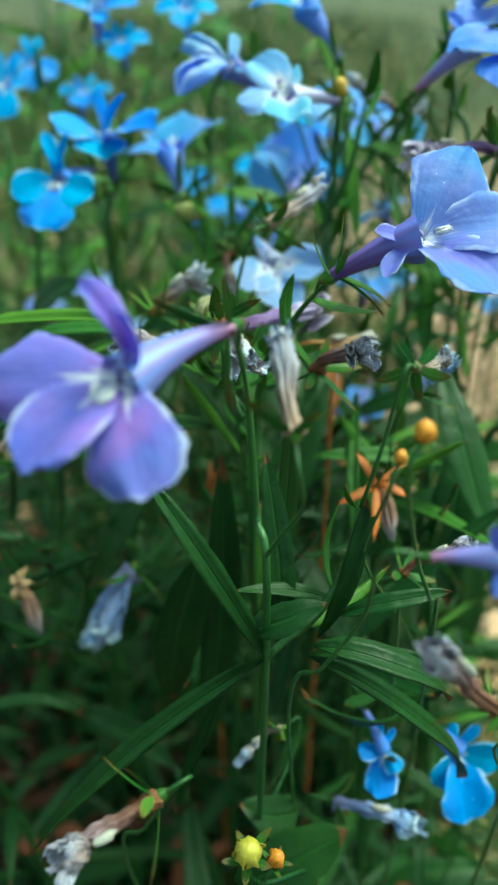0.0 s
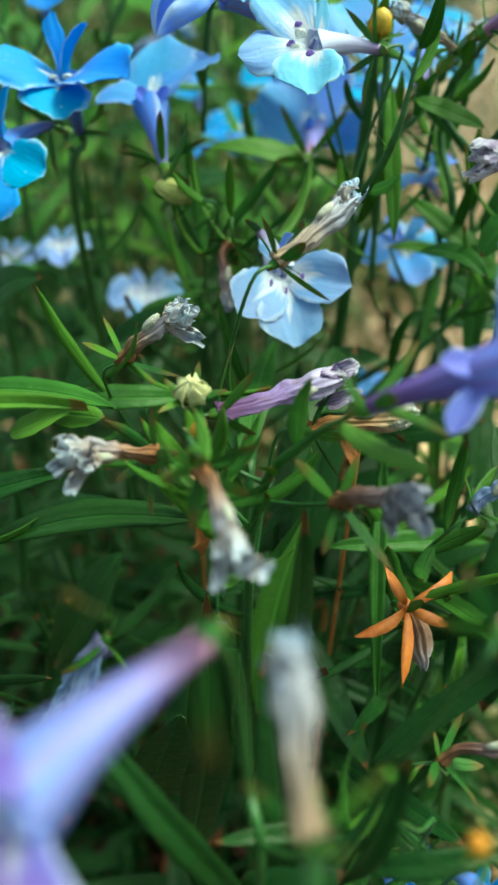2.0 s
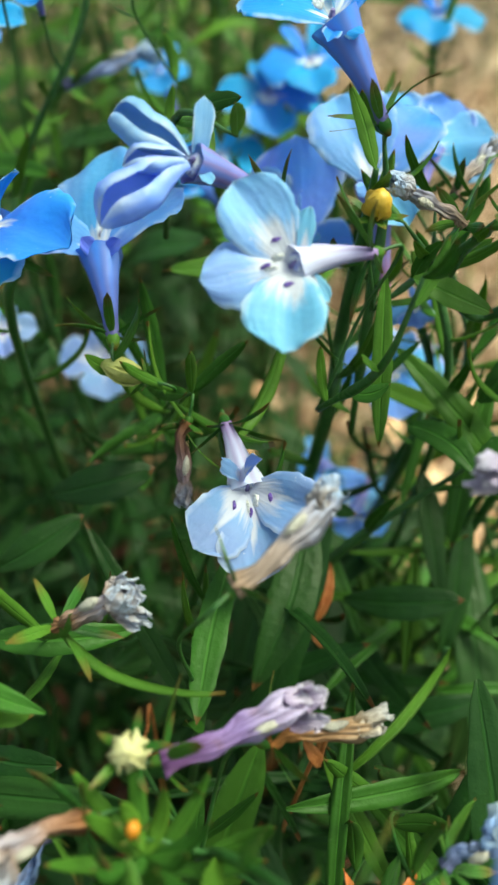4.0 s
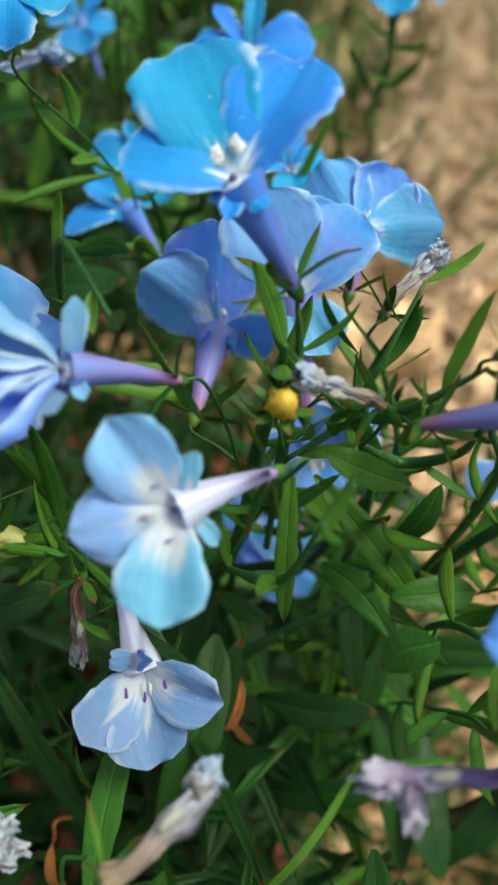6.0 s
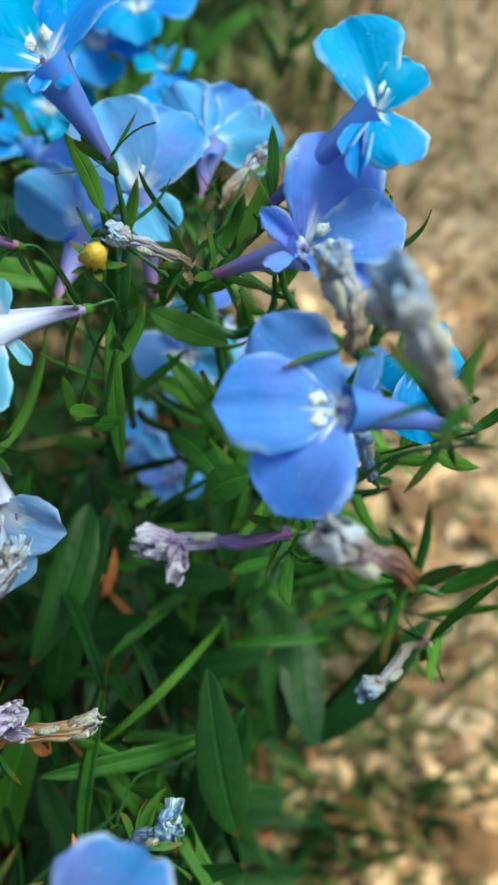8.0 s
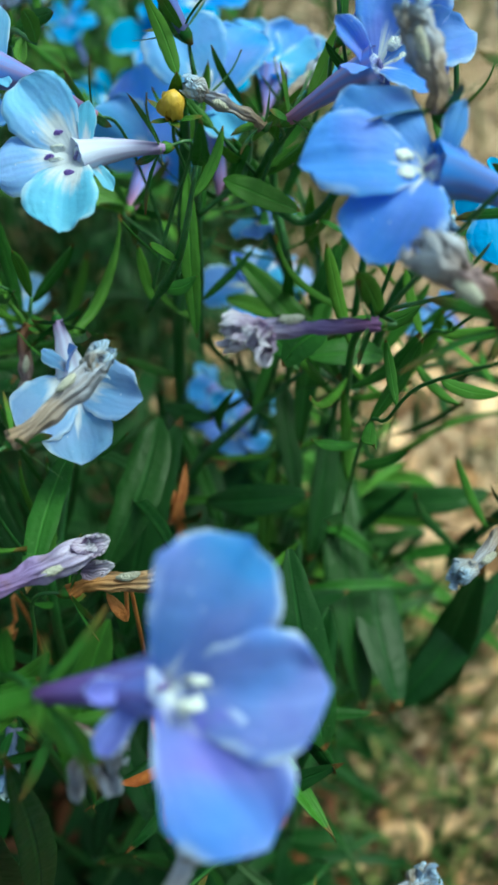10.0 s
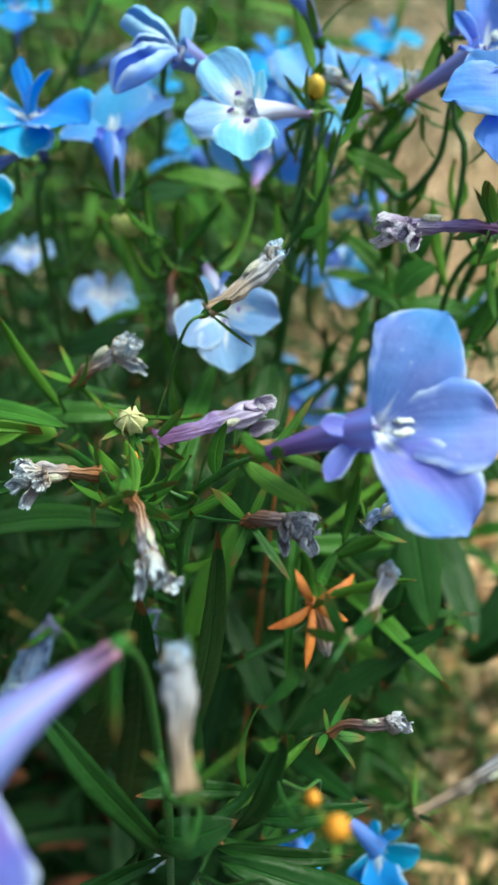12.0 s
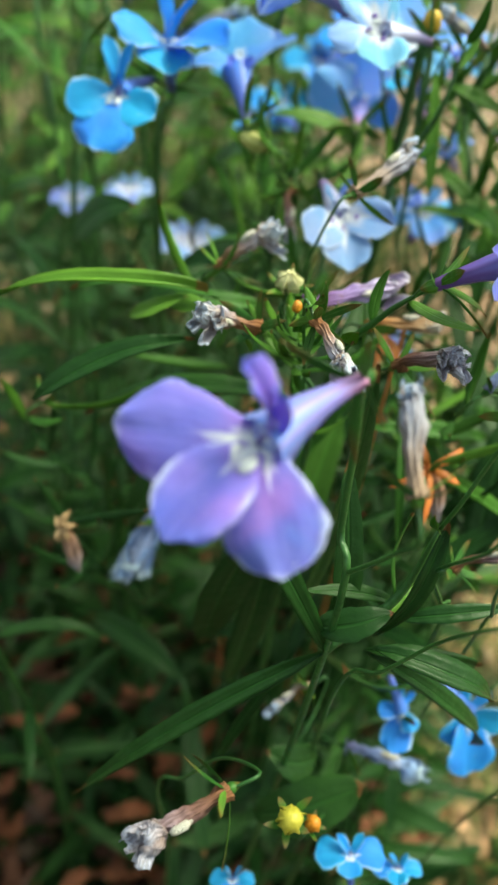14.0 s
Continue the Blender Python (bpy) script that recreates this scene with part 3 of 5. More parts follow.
def big_leaf(base, tip, width, bend, facing=(0.0, -0.4, 1.0)):
    length = (Vector(tip) - Vector(base)).length
    width = min(width, 0.34 + width * 0.38)
    # lower leaves get the shaded copy, high and front right ones the lit green
    mat = LEAF if base[2] > 20.0 or 0.5 < base[0] < 2.2 and base[2] > 18.2 and 6.5 < base[1] < 10.5 else LEAF_SHADED
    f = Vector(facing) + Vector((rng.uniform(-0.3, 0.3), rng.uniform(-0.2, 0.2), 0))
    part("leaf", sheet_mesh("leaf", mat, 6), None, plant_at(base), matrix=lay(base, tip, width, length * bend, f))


def sepals(parent, base, axis, n=5, length=0.45, spread=0.75, width=0.10, tone=None):
    a = Vector(axis).normalized()
    s = a.orthogonal().normalized()
    q = a.cross(s)
    turn = rng.uniform(0, 6)
    for k in range(n):
        an = turn + 2 * math.pi * k / n
        out = s * math.cos(an) + q * math.sin(an)
        tip = Vector(base) + (out * spread + a * rng.uniform(0.1, 0.5)).normalized() * length * rng.uniform(0.7, 1.15)
        part("sepal", sheet_mesh("sepal", tone or SEPAL, 3), None, parent, matrix=lay(base, tip, width, length * rng.uniform(-0.06, 0.10), a))


def calyx(parent, base, axis, radius):
    """The swollen green cup under a flower, between its stalk and its sepals."""
    a, b = Vector(axis).normalized(), Vector(base)
    path = [b - a * radius * k for k in (-0.3, 0.2, 0.9, 1.7, 2.4)]
    part("calyx_cup", along(path, [radius * q for q in (0.9, 1.15, 1.1, 0.75, 0.3)], 9, "calyx_cup", ridge=0.08), SEPAL, parent)


def stalk(parent, base, axis):
    """A thin stalk from the flower's foot to the nearest stem below it."""
    b = Vector(base)
    near = [p for p in STEM_POINTS if 0.4 < b.z - p.z < 4 and math.hypot(p.x - b.x, p.y - b.y) < 0.8]
    if near:
        end = min(near, key=lambda p: math.hypot(p.x - b.x, p.y - b.y) + 0.25 * (b.z - p.z) + 1.5 * max(0, b.y - p.y))
    else:
        end = b + Vector((rng.uniform(-0.9, 0.9), 1.3, -3.0))
    d = (end - b).length
    mid = b - Vector(axis).normalized() * min(0.30, d * 0.2)
    sway = Vector((rng.uniform(-1, 1), rng.uniform(-0.4, 0.6), 0)) * 0.08 * d
    turns = [b, mid, mid.lerp(end, 0.35) + Vector((0, 0.05 * d, -0.06 * d)) + sway, mid.lerp(end, 0.7) + sway * 0.5, end]
    if not near:
        turns += [end + Vector((0.2, 0.8, -5)), Vector((end.x, end.y + 1.4, 0))]
    path = smooth_path(turns, 5)
    if not near and b.y > 6.5:
        bracts(path, 0.03, parent, len(path))
    part("flower_stalk", along(path, [0.016 + 0.007 * k / len(path) for k in range(len(path))], 6, "flower_stalk"), STEM, parent)


LOOKS = {"violet": (VIOLET, TUBE_LILAC), "azure": (AZURE, TUBE_BLUE), "periwinkle": (PERI, TUBE_VIOLET), "pale": (PALE, TUBE_PALE), "sky": (SKY, TUBE_PALE), "mixed": (MIXED, TUBE_LILAC), "lilac": (LILAC, TUBE_LILAC), "blue": (MIXED, TUBE_BLUE), "curled": (CURL, TUBE_LILAC)}


def ball(at, radius, stretch=(1, 1, 1), rough=0.0, seed=0, turn=None):
    bm = bmesh.new()
    bmesh.ops.create_icosphere(bm, subdivisions=2, radius=1)
    r = Vector((seed * 1.7, seed * 0.3, 4))
    for v in bm.verts:
        d = 1 + rough * noise.noise(v.co * 2.2 + r)
        q = Vector((v.co.x * stretch[0], v.co.y * stretch[1], v.co.z * stretch[2])) * radius * d
        v.co = ((turn @ q if turn else q) + Vector(at)) * CM
    me = bpy.data.meshes.new("ball")
    bm.to_mesh(me)
    bm.free()
    me.polygons.foreach_set("use_smooth", np.ones(len(me.polygons), dtype=bool))
    return me


def flower(look_of, base, throat, lobes, uppers, label, broad=1.0):
    petal, tube = LOOKS[look_of]
    b, t = Vector(base), Vector(throat)
    axis = (t - b).normalized()
    ob = holder("lobelia_flower", base, label=label, category="flower", group="lobelia flowers")
    span = min(0.95, sum((Vector(p) - t).length for p in lobes) / 3)
    # tube: narrow foot, swollen mouth
    sag = Vector((0, 0, 0.04)) * (t - b).length
    path = smooth_path([b, b.lerp(t, 0.35) + sag, b.lerp(t, 0.7) + sag, t], 4)
    r0 = 0.10 * span
    radii = [r0 * (0.72 + 1.75 * (k / (len(path) - 1)) ** 1.5) for k in range(len(path))]
    funnel = part("corolla_tube", along(path, radii, 12, "corolla_tube", closed=False, squash=0.85, ridge=0.07), tube, ob)
    # the face of the lower lip
    tips = [Vector(p) for p in lobes]
    mean = sum(tips, Vector()) / 3
    face = (tips[0] - t).cross(tips[1] - t).normalized() + (tips[1] - t).cross(tips[2] - t).normalized()
    if face.dot(axis) < 0:
        face = -face
    face = face.normalized() + axis * 0.35
    kind = "curled" if look_of == "curled" else "lobe"
    for k, p in enumerate(tips):
        out = p - t
        foot = t + out * 0.04
        width = out.length * (0.95 if kind == "curled" else rng.uniform(0.76, 0.86) * broad)
        width = max(width, span * 0.5)
        part("petal", sheet_mesh(kind, petal), None, ob, matrix=lay(foot, p, width, out.length * 0.36, face))
    for p in uppers:
        q = Vector(p)
        foot = t - axis * 0.08 * span + (q - t) * 0.05
        part("upper_petal", sheet_mesh("upper", petal), None, ob, matrix=lay(foot, q, max((q - foot).length * 0.44, 0.20 * span), (q - foot).length * 0.3, face - axis * 0.6))
    # throat: white beard on two bumps, violet marks, grey anther column
    down = (mean - t).normalized()
    wide = axis.cross(down).normalized()
    up = face.normalized()
    turn = Matrix((wide, down, up)).transposed()
    # the mouth is closed by a small striped palate, with the two white ridges of the lip in front of it
    mouth = Matrix((axis.orthogonal().normalized(), axis.cross(axis.orthogonal().normalized()), axis)).transposed()
    part("palate", ball(t - axis * 0.03 * span, 0.15 * span, (1, 0.9, 0.35), 0.3, 2, mouth), PALATE, funnel)
    for s in (-1, 1):
        part("throat_beard", ball(t + down * span * 0.19 + wide * s * 0.09 * span + up * 0.080 * span, 0.060 * span, (1.0, 1.35, 0.5), 0.7, s + 3, turn), BEARD, funnel)
    if look_of in ("pale", "sky"):
        for k, p in enumerate(tips):
            way = (p - t).normalized()
            at = t + way * span * 0.27 + up * 0.085 * span
            part("throat_mark", ball(at, 0.049 * span, (1.0, 1.15, 0.6), 0.5, k + 7, turn), SPOT, funnel)
    head = t - down * 0.05 * span + up * 0.13 * span
    part("anther_column", along([t - axis * 0.05 * span, t - down * 0.04 * span + axis * 0.05 * span, head], [0.03 * span, 0.036 * span, 0.018 * span], 8, "anther_column", ridge=0.1), ANTHER, funnel)
    calyx(ob, base, axis, 0.064 * span)
    sepals(ob, base, axis, length=0.72 * span, width=0.115 * span)
    stalk(ob, base, axis)
    return ob


def crumple_shape(seed):
    r = random.Random(seed + 40)
    o = Vector((r.uniform(0, 9), r.uniform(0, 9), r.uniform(0, 9)))
    roll = r.uniform(1.6, 2.8)

    def shape(u, v):
        s = 2 * u - 1
        w = 0.5 * (0.5 + 0.6 * math.sin(v * 2.6))
        a = s * roll
        x = math.sin(a) * w * 0.55
        z = (1 - math.cos(a)) * w * 0.7 + 0.5 * v * v
        q = Vector((u * 1.6, v * 2.2, 0)) + o
        k = Vector((noise.noise(q * 1.7), noise.noise(q * 1.7 + o), noise.noise(q * 1.7 - o)))
        f = Vector((noise.noise(q * 4.5), noise.noise(q * 4.5 + o), noise.noise(q * 4.5 - o)))
        return x + 0.20 * k.x + 0.06 * f.x, v * (1 - 0.25 * v) + 0.20 * k.y + 0.05 * f.y, z + 0.22 * k.z + 0.07 * f.z

    return shape


def shrivel(path, radii, seed, sides=36):
    """A dried tube pulled into deep lengthwise pleats, its mouth torn into folded lobes."""
    verts, faces, uvs = [], [], []
    r = random.Random(seed)
    o = Vector((r.uniform(0, 20), r.uniform(0, 20), r.uniform(0, 20)))
    side, n, lobe = Vector((1, 0.13, 0.07)), len(path), r.uniform(0, 6)
    for k, p in enumerate(path):
        v = k / (n - 1)
        d = (path[min(k + 1, n - 1)] - path[max(k - 1, 0)]).normalized()
        side = (side - d * side.dot(d)).normalized()
        up = d.cross(side)
        for q in range(sides):
            a = 2 * math.pi * q / sides
            at = Vector((math.cos(a) * 3.4, math.sin(a) * 3.4, v * 1.2)) + o
            pleat = abs(noise.noise(at)) * 1.5 + abs(noise.noise(at * 2.3)) * 0.5
            dent = 0.22 * noise.noise(Vector((math.cos(a), math.sin(a), v * 5)) + o)
            rad = radii[k] * (0.62 + 0.80 * pleat + dent)
            tear = max(0.0, v - 0.72) / 0.28
            rad *= 1 - 0.45 * tear ** 3
            out = d * radii[k] * tear * (0.9 * math.sin(2.5 * a + lobe) + 0.7 * noise.noise(at * 1.3))
            verts.append((p + side * math.cos(a) * rad + up * math.sin(a) * rad * 0.85 + out) * CM)
            uvs.append((q / sides, v))
    for k in range(n - 1):
        for q in range(sides):
            a, b = k * sides + q, k * sides + (q + 1) % sides
            faces.append((a, b, b + sides, a + sides))
    faces.append(tuple(range(sides - 1, -1, -1)))
    faces.append(tuple((n - 1) * sides + q for q in range(sides)))
    return finish("shrivelled_tube", verts, faces, uvs)


def withered_flower(tone, base, head, label, size=1.0, flare=0.35, hang=None, rags=()):
    b, h = Vector(base), Vector(head)
    axis = (h - b).normalized()
    length = (h - b).length
    ob = holder("withered_flower", base, label=label, category="withered flower", group="withered lobelia flowers")
    seed = int(abs(b.x * 91 + b.y * 57 + b.z * 13)) + 1
    r = random.Random(seed)
    bow = Vector((r.uniform(-1, 1), r.uniform(-1, 1), r.uniform(-0.4, 0.6))) * 0.12 * length
    path = smooth_path([b, b.lerp(h, 0.3) + bow, b.lerp(h, 0.6) + bow * 0.4, b.lerp(h, 0.94)], 8)
    n = len(path)
    base_r = (0.078 + 0.022 * flare) * size
    radii = [base_r * (0.64 + 0.34 * max(0, 1 - 5 * k / n) + (0.2 + 0.85 * flare) * (k / (n - 1)) ** 2.0 + 0.40 * noise.noise(Vector((k * 0.25, seed, 0)))) for k in range(n)]
    part("shrivelled_tube", shrivel(path, radii, seed), DRY[tone], ob)
    # crumpled remains of the petals round the mouth
    s = axis.orthogonal().normalized()
    q = axis.cross(s)
    mouth = b.lerp(h, 0.86)
    for k in range(6):
        an = 2 * math.pi * k / 6 + r.uniform(-0.6, 0.6)
        out = s * math.cos(an) + q * math.sin(an)
        reach = (0.40 - 0.18 * flare) * size * r.uniform(0.4, 1.35)
        tip = mouth + axis * reach * r.uniform(0.2, 1.0) + out * reach * r.uniform(0.35, 0.9) + Vector((0, 0, -0.06 * r.random()))
        part("crumpled_petal", sheet_mesh("crumple", DRY_TIP[tone], 6), None, ob, matrix=lay(mouth + out * 0.03, tip, r.uniform(0.22, 0.38) * size, 0.26 * size, axis - out * 0.4))
    # folds hanging from the mouth
    if hang:
        drop = Vector(hang) - mouth
        for k in range(5):
            an = 2 * math.pi * k / 5 + r.uniform(-0.4, 0.4)
            aside = (s * math.cos(an) + q * math.sin(an)) * 0.10 * size
            part("hanging_fold", sheet_mesh("crumple", DRY_TIP[tone], 6), None, ob, matrix=lay(mouth + aside * 0.6, mouth + drop * r.uniform(0.65, 1.1) + aside * 1.3, r.uniform(0.14, 0.25) * size, 0.20 * size, Vector((0, -0.7, 0.7)) + aside * 6))
    for foot, tip, width in rags:
        part("limp_petal", sheet_mesh("crumple", DRY_TIP[tone], 6), None, ob, matrix=lay(foot, tip, width, width * 0.6, (0.1, -0.6, 0.8)))
    # the dried anther column showing through the split tube
    lie = path[int(n * 0.72)] + s * base_r * r.choice((-0.7, 0.7)) + Vector((0, -0.6, 0.8)) * base_r * 0.9
    turn = Vector((0, 0, 1)).rotation_difference(axis).to_matrix()
    part("dried_anther", ball(lie, 0.055 * size, (0.8, 0.8, 2.2), 0.4, seed % 9, turn), HUSK, ob)
    calyx(ob, base, axis, 0.05 * size)
    sepals(ob, base, axis, n=5, length=0.6 * size, width=0.11)
    stalk(ob, base, axis)
    return ob


def seed_pod(tone, at, radius, up, label, long=1.25):
    ob = holder("seed_pod", at, label=label, category="seed pod")
    u = Vector(up).normalized()
    foot, top = Vector(at) - u * radius * (long + 0.05), Vector(at) + u * radius * (long + 0.15)
    turn = Vector((0, 0, 1)).rotation_difference(u).to_matrix()
    part("pod", ball(at, radius * 0.84, (1, 1, long), 0.2, int(radius * 100), turn), POD[tone], ob)
    side = u.orthogonal().normalized()
    for k in range(6 if tone == "pale" else 5):
        a = 2 * math.pi * k / 6 + rng.uniform(-0.15, 0.15)
        out = side * math.cos(a) + u.cross(side) * math.sin(a)
        tip = top + out * radius * (rng.uniform(-0.1, 0.1) if tone == "pale" else -0.1) - u * radius * (0.25 if tone == "pale" else 0.45)
        part("pod_rib", sheet_mesh("sepal", POD[tone], 3), None, ob, matrix=lay(foot, tip, radius * (1.15 if tone == "pale" else 0.9), radius * (1.15 if tone == "pale" else 0.98), out))
    sepals(ob, foot, u, n=5, length=radius * (3.2 if tone == "pale" else 2.2), spread=0.8, width=radius * 0.6)
    stalk(ob, foot, u)
    return ob


def star_calyx(centre, tips, label, tone=None):
    ob = holder("dry_calyx", centre, label=label, category="dry calyx")
    c = Vector(centre)
    skin = tone or ORANGE
    for p in tips:
        part("point", sheet_mesh("sepal", skin, 3), None, ob, matrix=lay(c, p, 0.115, 0.16, (0.1, -0.7, 0.7)))
    part("hub", ball(c, 0.075, (1, 1, 0.8), 0.3, 3), skin, ob)
    part("dry_tuft", shrivel(smooth_path([c, c + Vector((0.10, -0.14, -0.16)), c + Vector((0.18, -0.22, -0.42)), c + Vector((0.22, -0.26, -0.60))], 6), [0.05 + 0.03 * math.sin(k * 0.17) for k in range(19)], 5), DRY["tan"], ob)
    stalk(ob, centre, (0.2, -0.5, 0.6))
    return ob


def shoot(root, top, leaves, r, slim=1.0):
    """A leafy shoot: stem with alternate narrow leaves."""
    a, c = Vector(root), Vector(top)
    mid = a.lerp(c, 0.5) + Vector((r.uniform(-1, 1), r.uniform(-1, 1), 0))
    path = smooth_path([c, mid, a], 7)
    owner = plant_at(root)
    part("stem", along(path, [0.05 + 0.03 * k / len(path) for k in range(len(path))], 6, "stem"), STEM, owner)
    STEM_POINTS.extend(path[:8])
    turn = r.uniform(0, 6)
    for k in range(leaves):
        f = k / leaves
        p = path[min(len(path) - 1, int(f * len(path) * 0.85))]
        an = turn + k * 2.4
        length = r.uniform(1.8, 3.6) * (0.7 + 0.5 * f)
        tip = p + Vector((math.cos(an), math.sin(an), r.uniform(-0.45, 0.6))) * length
        # shade painted by height: lit green on top, to the back and right
        mat = LEAF if p.z > 18.5 - max(0, p.y - 12.5) * 0.35 - max(0, p.x - 1.6) * 2.5 else LEAF_SHADED
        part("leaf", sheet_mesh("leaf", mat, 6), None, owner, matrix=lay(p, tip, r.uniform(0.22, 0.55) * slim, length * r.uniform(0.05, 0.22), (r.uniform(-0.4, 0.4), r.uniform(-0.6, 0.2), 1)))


# stems
stem(0.075, [(1.33, 12.95, 23.00), (1.37, 13.10, 22.33), (1.33, 13.01, 20.91), (1.25, 12.69, 19.00), (1.00, 15.00, 8.00), (0.90, 15.20, 0.00)])
stem(0.060, [(2.15, 12.92, 21.96), (2.35, 13.83, 20.61), (2.70, 13.60, 19.61), (2.39, 13.05, 17.76), (1.60, 15.20, 7.00), (1.50, 15.40, 0.00)])
stem(0.050, [(2.84, 12.69, 23.24), (2.39, 12.66, 22.61), (2.15, 12.92, 21.96)])
stem(0.040, [(1.68, 12.88, 22.51), (2.15, 12.92, 21.96)])
stem(0.055, [(-2.19, 13.08, 21.96), (-2.17, 13.32, 21.36), (-2.37, 13.31, 19.57), (-1.90, 15.20, 7.00), (-2.00, 15.50, 0.00)])
stem(0.050, [(0.20, 11.38, 20.97), (0.21, 10.81, 20.03), (0.07, 10.03, 19.17), (-0.03, 9.44, 17.94), (-0.40, 9.60, 7.00), (-0.50, 10.00, 0.00)])
stem(0.032, [(-0.13, 5.20, 22.41), (-0.02, 5.45, 21.80), (0.06, 5.45, 20.60), (0.16, 5.21, 19.07), (0.00, 6.20, 8.00), (0.00, 6.90, 0.00)])
stem(0.050, [(0.99, 5.63, 20.50), (0.79, 5.53, 19.59), (0.16, 5.21, 19.07)])
stem(0.040, [(0.79, 7.20, 22.06), (0.45, 7.55, 21.45), (0.12, 7.85, 20.50), (0.05, 8.10, 18.00), (0.20, 8.50, 8.00), (0.20, 8.80, 0.00)])
stem(0.060, [(2.85, 11.95, 20.04), (2.13, 11.86, 19.13), (1.55, 11.68, 18.41), (1.09, 11.54, 17.31)])
stem(0.060, [(2.67, 14.28, 21.11), (3.07, 13.64, 20.12), (2.82, 13.36, 18.89), (2.50, 13.32, 17.76), (3.00, 14.00, 8.00), (3.00, 14.20, 0.00)])
stem(0.050, [(1.42, 13.36, 23.10), (1.52, 13.12, 22.52), (1.50, 12.71, 21.62), (1.57, 12.46, 19.90)])
stem(0.035, [(2.06, 13.32, 22.46), (2.02, 12.91, 22.01), (1.53, 12.66, 21.60)])
stem(0.045, [(2.73, 14.13, 22.51), (2.43, 13.59, 21.96), (2.37, 13.44, 21.42), (2.72, 12.81, 19.06), (2.70, 13.60, 8.00), (2.70, 13.80, 0.00)])
stem(0.040, [(2.83, 12.61, 23.58), (3.02, 12.50, 22.80), (3.35, 12.28, 20.66), (3.20, 12.80, 8.00), (3.20, 12.90, 0.00)])
stem(0.035, [(3.10, 10.14, 22.56), (3.24, 10.76, 22.03), (3.19, 11.36, 20.97), (3.42, 11.80, 19.06)])
stem(0.060, [(3.99, 13.09, 23.33), (4.16, 12.71, 22.30), (4.08, 12.44, 21.34), (3.69, 12.48, 19.59), (3.40, 13.40, 8.00), (3.50, 13.60, 0.00)])
stem(0.050, [(-3.22, 17.39, 23.27), (-3.32, 17.16, 21.97), (-3.92, 15.98, 18.96), (-3.40, 17.00, 8.00), (-3.50, 17.20, 0.00)])
stem(0.050, [(-1.72, 17.11, 23.77), (-1.93, 16.75, 22.44), (-2.86, 16.31, 20.61), (-2.82, 15.79, 19.02), (-1.90, 17.60, 8.00), (-2.00, 18.00, 0.00)])
stem(0.050, [(-3.64, 15.03, 22.61), (-3.39, 14.87, 21.74), (-3.87, 14.27, 20.38), (-4.60, 15.00, 8.00), (-4.70, 15.30, 0.00)])
stem(0.045, [(1.58, 11.45, 23.02), (1.40, 11.34, 22.09), (1.02, 11.83, 20.98)])
stem(0.045, [(0.07, 12.73, 23.36), (-0.57, 14.09, 22.72), (-0.71, 14.27, 21.13)])
stem(0.050, [(2.94, 12.46, 22.95), (2.99, 12.55, 22.14), (2.67, 12.75, 21.51), (2.17, 12.67, 21.95)])
stem(0.035, [(-2.42, 23.83, 19.14), (-2.44, 22.15, 17.53)])
stem(0.050, [(-0.88, 23.86, 19.31), (-1.59, 20.93, 16.29), (-1.50, 21.00, 4.00), (-1.50, 21.00, 0.00)])

# flowers, withered flowers and pods
flower("violet", (-0.13, 5.20, 22.41), (-0.82, 4.56, 22.32), [(-1.76, 4.64, 22.32), (-1.38, 3.96, 22.03), (-0.64, 3.81, 21.92)], [(-1.00, 4.45, 23.04), (-0.80, 4.38, 22.91)], "violet-blue lobelia flower with white throat, in full bloom", 0.84)
flower("periwinkle", (0.79, 7.20, 22.06), (1.57, 7.13, 22.44), [(2.04, 7.70, 23.13), (2.51, 7.09, 22.56), (2.18, 6.36, 22.17)], [(1.14, 7.06, 22.55), (1.21, 6.81, 22.19)], "periwinkle blue lobelia flower with purple tube and white throat", 0.88)
flower("blue", (4.29, 10.71, 23.17), (3.30, 10.53, 23.63), [(2.68, 11.14, 23.87), (2.37, 10.51, 23.68), (2.84, 9.82, 23.37)], [(3.53, 10.85, 24.00), (3.59, 10.64, 23.72)], "blue lobelia flower with pale petal edges, in full bloom")
flower("sky", (1.25, 11.90, 22.87), (0.55, 11.52, 22.99), [(0.06, 11.95, 23.42), (-0.15, 11.30, 22.98), (0.49, 10.74, 22.80)], [(0.66, 11.78, 23.36), (0.86, 11.34, 22.80)], "sky blue lobelia flower with violet throat marks and whitish tube", 0.92)
flower("azure", (-2.20, 13.30, 21.45), (-2.22, 12.86, 22.20), [(-2.94, 12.46, 22.58), (-2.19, 12.05, 22.06), (-1.40, 12.30, 22.46)], [(-2.26, 12.92, 22.92), (-1.86, 12.76, 22.85)], "azure lobelia flower with white throat facing up", 1.12)
flower("azure", (-2.42, 12.80, 21.73), (-2.80, 11.95, 21.76), [(-3.48, 11.75, 21.66), (-3.02, 11.18, 21.30), (-2.28, 11.58, 21.62)], [(-2.98, 12.10, 22.45), (-2.55, 11.88, 22.46)], "azure lobelia flower with white throat and two erect upper petals", 1.1)
flower("blue", (-1.03, 12.13, 21.54), (-1.22, 12.89, 21.94), [(-1.90, 13.06, 21.94), (-1.19, 14.08, 22.36), (-0.44, 13.45, 22.33)], [(-1.36, 12.79, 22.18), (-0.99, 12.78, 22.18)], "blue lobelia flower on long tube, seen from below")
